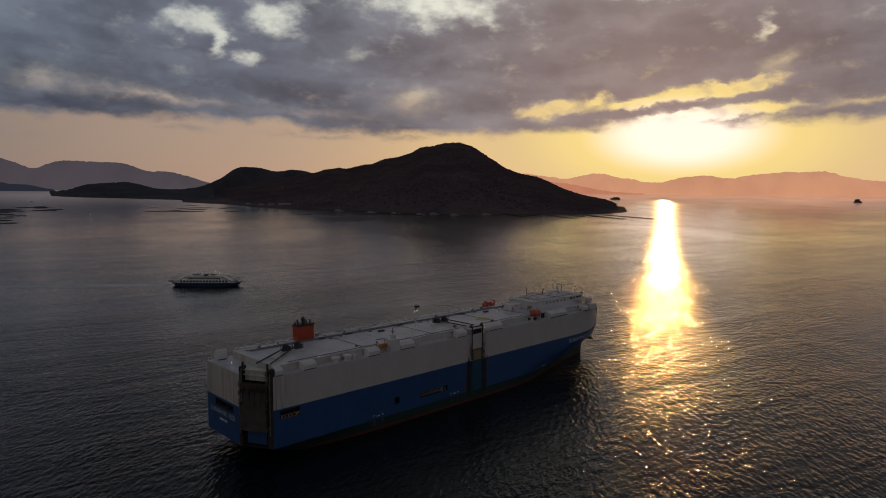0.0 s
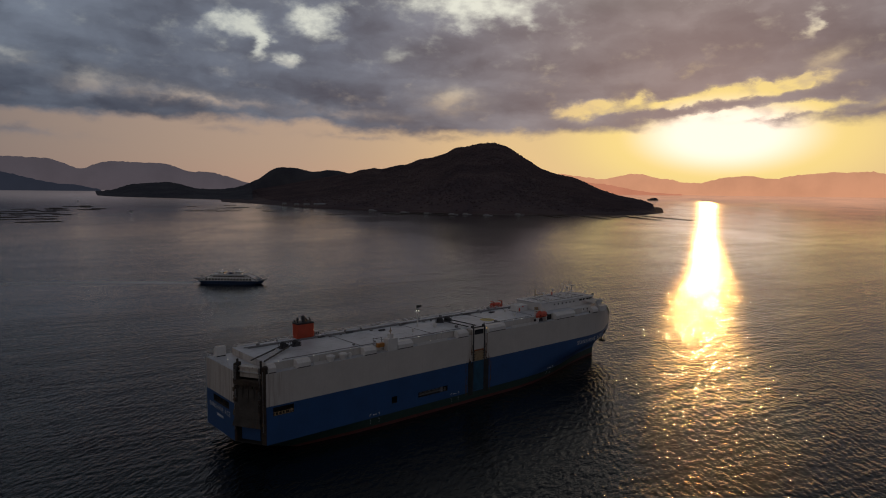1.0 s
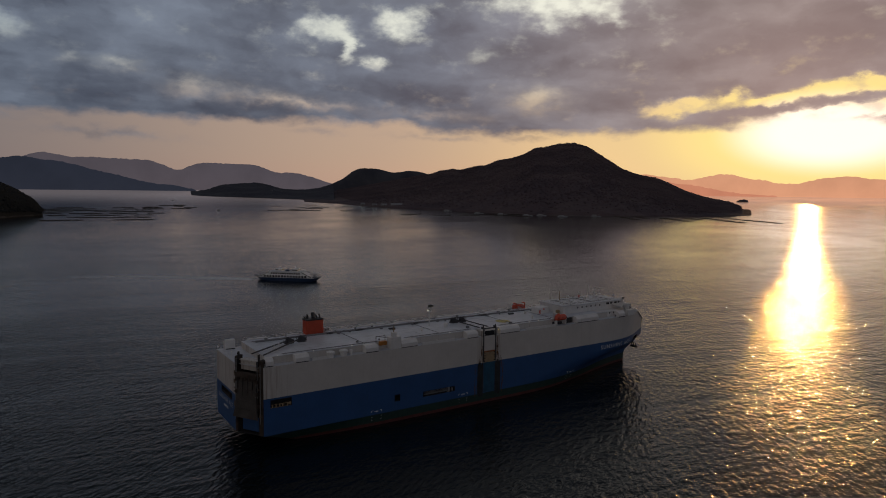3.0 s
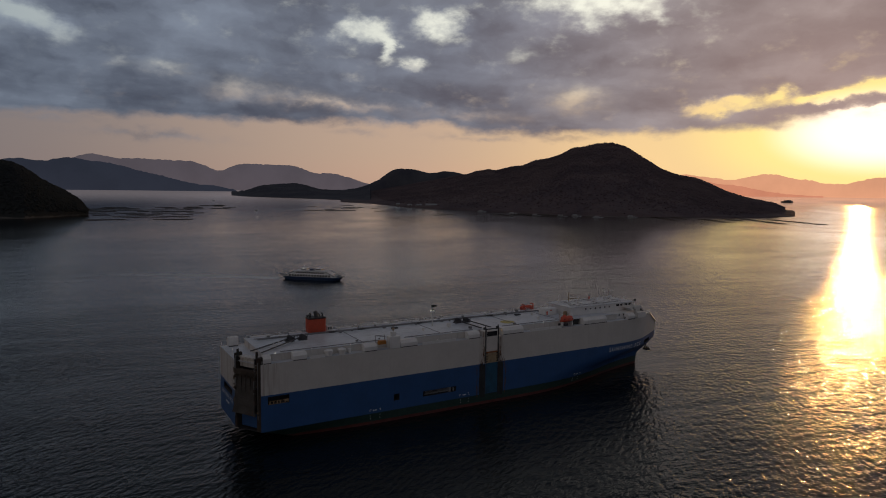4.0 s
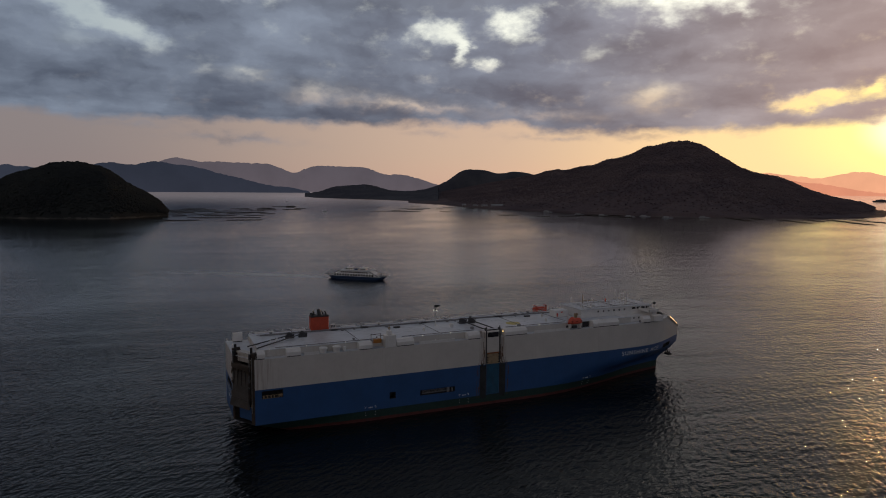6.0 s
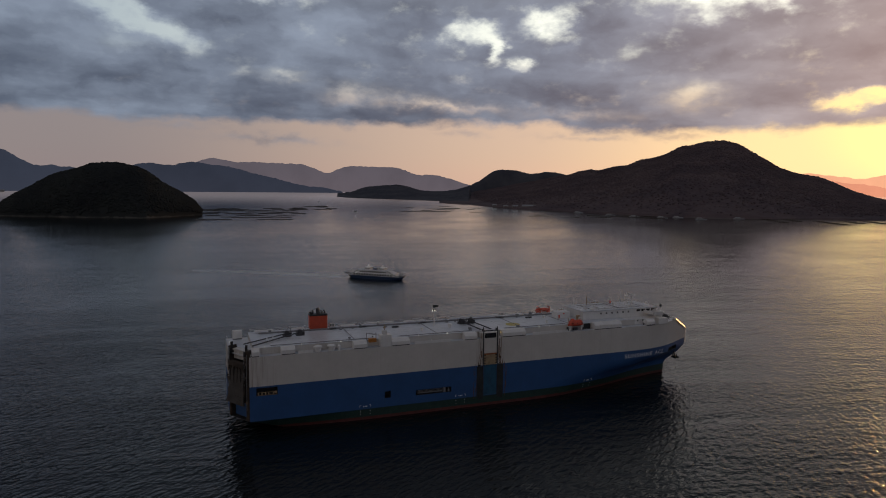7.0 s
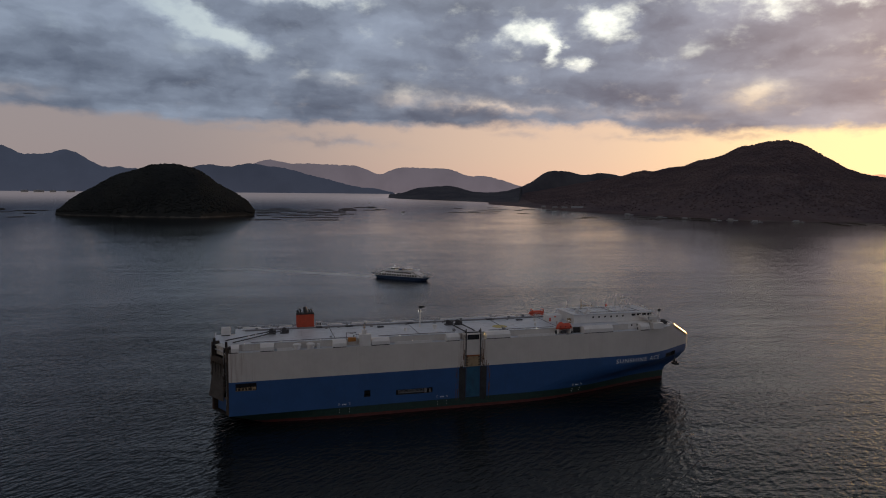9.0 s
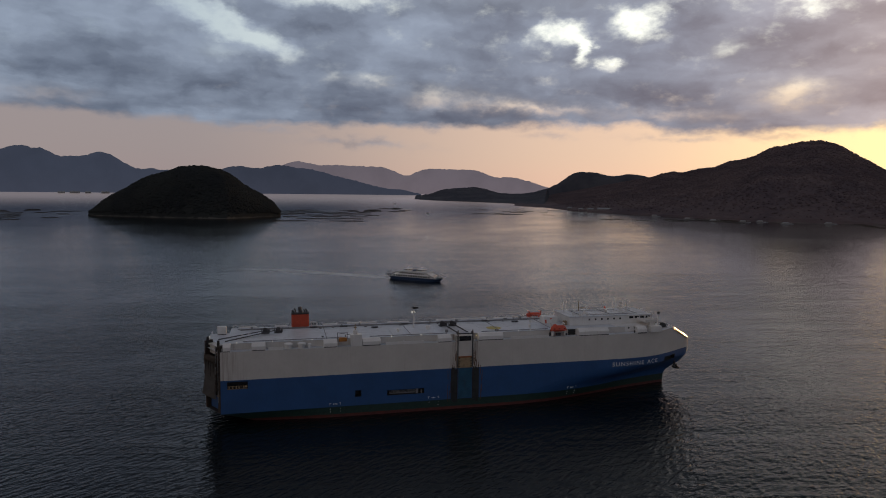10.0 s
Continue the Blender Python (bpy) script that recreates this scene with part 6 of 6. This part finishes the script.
def make_ferry():
    """A double-ended car ferry, about 62 m long, bow along +x of its own axes."""
    ferry = tagged(new("car_ferry"), "white and navy car ferry with lit windows under way", "ferry")
    bm = fresh()
    n = 26
    levels = [(-1.0, 0.86), (0.6, 0.93), (2.6, 1.0), (3.4, 1.0)]
    rows = []
    for z, k in levels:
        ring = []
        for side in (-1, 1):
            us = np.linspace(-1, 1, n) * side * -1
            for u in us:
                w = 6.4 * (1 - abs(u) ** 5) ** 0.6 * (0.94 if z < 1 else 1) + 0.9
                ring.append(bm.verts.new((u * 29.5 * k, side * w, z)))
        rows.append(ring)
    for a, b in zip(rows[:-1], rows[1:]):
        for i in range(2 * n):
            bm.faces.new((a[i], a[(i + 1) % (2 * n)], b[(i + 1) % (2 * n)], b[i]))
    bm.faces.new(rows[-1])
    bmesh.ops.recalc_face_normals(bm, faces=bm.faces)
    part("hull", bm, FERRY_BLUE, ferry, "navy blue hull")
    bm = fresh()
    block(bm, (-22, -6.9, 3.4), (22, 6.9, 6.4), 0.15)
    cardeck = part("car_deck_side", bm, FERRY_WHITE, ferry)
    for side in (-1, 1):
        for i in range(15):
            bm = fresh()
            x = -19.5 + i * 2.75
            # dark flush panel, standing in for the shade inside a car deck opening
            prism(bm, [(x - 1.05, 3.9), (x + 1.05, 3.9), (x + 0.75, 5.9), (x - 0.75, 5.9)], "y", side * 6.9 - 0.08, side * 6.9 + 0.08)
            part("window", bm, GLASS, cardeck, "dark panel painted in for a shaded car deck opening")
    bm = fresh()
    for s in (-1, 1):
        prism(bm, [(s * 22, 3.4), (s * 27.0, 3.4), (s * 22, 6.4)], "y", -6.6, -6.2)
        prism(bm, [(s * 22, 3.4), (s * 27.0, 3.4), (s * 22, 6.4)], "y", 6.2, 6.6)
    parts("bulwark", bm, FERRY_WHITE, ferry)
    bm = fresh()
    block(bm, (-14.5, -6.4, 6.4), (14.5, 6.4, 9.2), 0.2)
    for s in (-1, 1):
        prism(bm, [(s * 14.5, 6.4), (s * 20.5, 6.4), (s * 14.5, 9.2)], "y", -5.9, 5.9)
    cabin = part("passenger_cabin", bm, FERRY_WHITE, ferry)
    for side in (-1, 1):
        for i in range(13):
            bm = fresh()
            x = -13.0 + i * 2.16
            block(bm, (x - 0.8, side * 6.4 - 0.06, 7.1), (x + 0.8, side * 6.4 + 0.06, 8.5), 0.02)
            part("window", bm, GLASS, cabin)
    bm = fresh()
    for s in (-1, 1):
        for y in (-6.7, 6.7):
            rod(bm, (s * 15.5, y, 9.2), (s * 24.5, y, 4.2), 0.28, sides=6)
    parts("stair", bm, DECK_DARK, ferry, "dark outside stair")
    bm = fresh()
    block(bm, (-16, -6.8, 9.2), (16, 6.8, 9.45), 0.05)
    part("sun_deck", bm, DECK_PAINT, ferry)
    for x in (-7.5, 7.5):
        bm = fresh()
        block(bm, (x - 2.4, -3.4, 9.45), (x + 2.4, 3.4, 11.9), 0.2)
        house = part("wheelhouse", bm, FERRY_WHITE, ferry)
        bm = fresh()
        block(bm, (x - 2.5, -3.5, 10.6), (x + 2.5, 3.5, 11.4), 0.05)
        part("window_band", bm, GLASS, house)
        bm = fresh()
        block(bm, (x - 3.0, -4.0, 11.9), (x + 3.0, 4.0, 12.15), 0.05)
        rod(bm, (x, 0, 12.1), (x, 0, 14.6), 0.12, sides=6)
        rod(bm, (x, -1.2, 13.6), (x, 1.2, 13.6), 0.07, sides=5)
        part("house_roof", bm, FERRY_WHITE, house)
    bm = fresh()
    block(bm, (-1.8, -2.0, 9.45), (1.8, 2.0, 11.2), 0.2)
    part("funnel", bm, FERRY_BLUE, ferry)
    for s in (-1, 1):
        bm = fresh()
        prism(bm, [(s * 26.5, 3.0), (s * 32.0, 4.4), (s * 32.0, 4.9), (s * 26.5, 3.6)], "y", -3.2, 3.2)
        for y in (-3.4, 3.4):
            rod(bm, (s * 25.5, y, 3.2), (s * 28.0, y, 8.6), 0.22, sides=6)
            rod(bm, (s * 28.0, y, 8.6), (s * 32.6, y, 5.6), 0.12, sides=4)
            rod(bm, (s * 28.0, y, 8.6), (s * 22.0, y, 6.6), 0.12, sides=4)
        part("bow_ramp", bm, GALV, ferry, "raised grey bow ramp with its gantry")
    railing([(-16, -6.6, 9.45), (16, -6.6, 9.45)], 1.1, ferry, 2.0)
    railing([(-16, 6.6, 9.45), (16, 6.6, 9.45)], 1.1, ferry, 2.0)
    bm = fresh()
    for x, y, z in ((-7, -3.7, 11.7), (9, -3.7, 11.7), (-18, -6.0, 6.8)):
        ball(bm, (x, y, z), 0.2)
    parts("lit_lamp", bm, LAMP, ferry, "glowing deck lamps")
    ferry.matrix_basis = pose(FERRY_AT[0], FERRY_AT[1], 0, 0, 0, math.degrees(math.atan2(FERRY_WAY[1], FERRY_WAY[0]))) @ Matrix.Diagonal((0.98, 0.95, 0.86, 1))
    return ferry


def at_polar(az, r, lift=0.0):
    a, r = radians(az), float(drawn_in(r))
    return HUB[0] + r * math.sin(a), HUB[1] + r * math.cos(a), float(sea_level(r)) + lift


def make_rafts():
    raft = tagged(new("oyster_raft"), "low dark timber oyster raft floating on the sea", "raft", "oyster rafts")
    bm = fresh()
    for i in range(9):
        block(bm, (-28, -6 + i * 1.5, 0.75), (28, -5.7 + i * 1.5, 1.0))
    for i in range(22):
        block(bm, (-27.5 + i * 2.6, -6.6, 0.98), (-27.2 + i * 2.6, 6.6, 1.25))
    tagged(part("pole_deck", bm, RAFT_WOOD, raft), kind="stuff")
    for x in (-22, -11, 0, 11, 22):
        bm = fresh()
        rod(bm, (x, -6, 0.3), (x, 6, 0.3), 0.6, sides=8)
        part("float", bm, RAFT_WOOD, raft)
    rng = random.Random(5)
    spots = []
    fields = ((1.8, 9.6, 1800, 2800, 64, 3), (-19.5, -14.2, 1950, 2900, 16, 14), (18.0, 27.5, 2500, 3300, 15, 4), (29, 41, 2130, 2330, 16, -10), (8.5, 12.5, 2600, 3300, 8, 4))
    for a0, a1, r0, r1, count, turn in fields:
        for k in range(count):
            az = a0 + (a1 - a0) * rng.random()
            r = r0 + (r1 - r0) * round(rng.random() * 7) / 7 + rng.uniform(-15, 15)
            x, y, z = at_polar(az, r, -0.5)
            spots.append(pose(x, y, z, 0, 0, -az + turn + rng.uniform(-4, 4)) @ Matrix.Diagonal((rng.uniform(0.5, 1.2), rng.uniform(1.2, 2.0), 1.0, 1)))
    # long slanting rows moored off the island's point
    rows = ((47.7, 2342, 49.6, 2058), (51.5, 2243, 53.7, 2002), (54.6, 2342, 57.9, 2009), (56.5, 2358, 60.5, 2059), (53.4, 2303, 54.5, 2149), (49.5, 2340, 50.4, 2165))
    for a0, r0, a1, r1 in rows:
        p, q = Vector(at_polar(a0, r0, -0.35)), Vector(at_polar(a1, r1, -0.35))
        count = max(2, int((q - p).length / 60))
        turn = math.degrees(math.atan2(q.y - p.y, q.x - p.x))
        for k in range(count):
            at = p.lerp(q, (k + 0.5) / count)
            spots.append(pose(at.x, at.y, at.z, 0, 0, turn + rng.uniform(-2, 2)) @ Matrix.Diagonal((0.85, 1.0, 0.9, 1)))
    raft.matrix_basis = spots[0]
    for m in spots[1:]:
        copy_thing(raft, m)


def make_barges():
    """Pale work floats with a hut, moored off the island."""
    barge = tagged(new("work_barge"), "pale flat oyster work barge moored near the shore", "barge", "work barges")
    bm = fresh()
    block(bm, (-16, -6, -0.5), (16, 6, 1.6), 0.3)
    part("pontoon", bm, HOUSE_ROOF, barge)
    bm = fresh()
    block(bm, (-12, -4, 1.6), (2, 4, 4.4), 0.1)
    hut = part("hut", bm, HOUSE_WALL, barge)
    bm = fresh()
    prism(bm, [(-4.6, 4.3), (4.6, 4.3), (0, 5.8)], "x", -12.6, 2.6)
    part("roof", bm, HOUSE_ROOF, hut)
    bm = fresh()
    rod(bm, (8, 0, 1.6), (8, 0, 7), 0.25, sides=6)
    rod(bm, (8, 0, 6.8), (14, 0, 5.4), 0.18, sides=6)
    part("derrick", bm, GALV, barge)
    spots = ((33.5, 2560), (36.2, 2330), (38.2, 2230), (40.4, 2190), (41.6, 2235), (43.4, 2150), (46.2, 2250))
    for k, (az, r) in enumerate(spots):
        x, y, z = at_polar(az, r)
        m = pose(x, y, z, 0, 0, -az + (k * 47) % 60 - 30)
        if k == 0:
            barge.matrix_basis = m
        else:
            copy_thing(barge, m)


def make_boat(az, r, turn, size):
    boat = tagged(new("fishing_boat"), "small white fishing boat far out on the water", "boat", "small boats")
    bm = fresh()
    rings = []
    for z, k in ((-0.4, 0.8), (1.4, 1.0)):
        rings.append([bm.verts.new((x * k, y * k, z + (0.5 if x > 5 and z > 0 else 0))) for x, y in ((-7, -1.9), (3, -2.1), (6, -1.2), (8, 0), (6, 1.2), (3, 2.1), (-7, 1.9))])
    for i in range(7):
        bm.faces.new((rings[0][i], rings[0][(i + 1) % 7], rings[1][(i + 1) % 7], rings[1][i]))
    bm.faces.new(rings[1])
    bmesh.ops.recalc_face_normals(bm, faces=bm.faces)
    part("hull", bm, FERRY_WHITE, boat)
    bm = fresh()
    block(bm, (-3.5, -1.4, 1.4), (1.5, 1.4, 3.8), 0.2)
    rod(bm, (-1, 0, 3.8), (-1, 0, 6.5), 0.1, sides=5)
    part("cabin", bm, FERRY_WHITE, boat)
    bm = fresh()
    block(bm, (-3.6, -1.45, 2.6), (1.6, 1.45, 3.3), 0.03)
    part("window_band", bm, GLASS, boat)
    x, y, z = at_polar(az, r)
    boat.matrix_basis = pose(x, y, z, 0, 0, turn) @ Matrix.Diagonal((size, size, size, 1))


def make_shed(az, r, length, width, height, turn):
    shed = tagged(new("waterfront_building"), "pale gabled waterfront building at the wooded shore", "building", "shore buildings")
    bm = fresh()
    block(bm, (-length / 2, -width / 2, -6), (length / 2, width / 2, height), 0.0)
    wall = part("wall", bm, HOUSE_WALL, shed)
    bm = fresh()
    o = width / 2 + 0.8
    prism(bm, [(-o, height - 0.2), (0, height + width * 0.24), (o, height - 0.2), (o, height + 0.15), (0, height + width * 0.24 + 0.4), (-o, height + 0.15)], "x", -length / 2 - 0.8, length / 2 + 0.8)
    prism(bm, [(-width / 2, height - 0.05), (width / 2, height - 0.05), (0, height + width * 0.235)], "x", -length / 2 + 0.05, length / 2 - 0.05)
    part("roof", bm, HOUSE_ROOF, shed)
    for i in range(max(2, int(length / 6))):
        bm = fresh()
        x = -length / 2 + (i + 0.5) * length / max(2, int(length / 6))
        block(bm, (x - 1.2, -width / 2 - 0.06, 1.5), (x + 1.2, -width / 2 + 0.02, min(height - 0.8, 4.0)))
        part("window", bm, GLASS, wall)
    x, y, z = at_polar(az, r, 3.0)
    shed.matrix_basis = pose(x, y, z, 0, 0, -az + turn)


def make_rock(az, r, width, height, seed):
    rng = random.Random(seed)
    bm = fresh()
    bmesh.ops.create_icosphere(bm, subdivisions=4, radius=1)
    for v in bm.verts:
        k = 1 + 0.35 * noise.fractal(v.co * 1.7 + Vector((seed, 0, 0)), 0.9, 2.1, 4)
        v.co = Vector((v.co.x * width / 2 * k, v.co.y * width / 3 * k, v.co.z * height * k))
    x, y, z = at_polar(az, r)
    rock = new("rock_islet", mesh_from(bm, "rock_islet", WOODS_FAR))
    rock.matrix_basis = pose(x, y, z, 0, 0, -az)
    tagged(rock, "tiny dark rocky islet on the far water", "islet", "tiny islets")


# ---- build ----
make_sea()
make_land()
make_ranges()
make_ship()
make_lifeboat("orange enclosed lifeboat hanging in white davits at the ship's side", 31.5, -14.6, 28.2, 7.2, LEDGE)
make_lifeboat("orange enclosed lifeboat in red davits beside the deck edge", 32.5, 14.6, 28.9, 7.2, LEDGE, 0.8).rotation_euler = (0, 0, math.pi)
make_ferry()
make_rafts()
make_barges()
make_boat(14.2, 2470, 160, 1.0)
make_boat(10.9, 4200, 20, 1.0)
make_shed(29.1, 3035, 46, 20, 8, 4)
make_shed(28.0, 3075, 22, 14, 7, 20)
make_shed(27.2, 3120, 18, 12, 6, -12)
make_shed(29.9, 3025, 24, 14, 7, 10)
make_shed(30.5, 3020, 16, 12, 9, -8)
make_shed(33.9, 2925, 26, 14, 6, 4)
make_shed(34.6, 2905, 20, 14, 6, 12)
make_shed(26.2, 3260, 16, 12, 6, 6)
for village_az, village_len, village_high in ((-15.6, 34, 5), (-14.7, 50, 6), (-13.8, 30, 5), (-12.6, 44, 6), (-10.4, 30, 5)):
    make_shed(village_az, 11100, village_len, 18, village_high, village_len % 17 - 8)
make_rock(57.85, 6900, 62, 13, 3)
make_rock(75.6, 7000, 34, 17, 8)
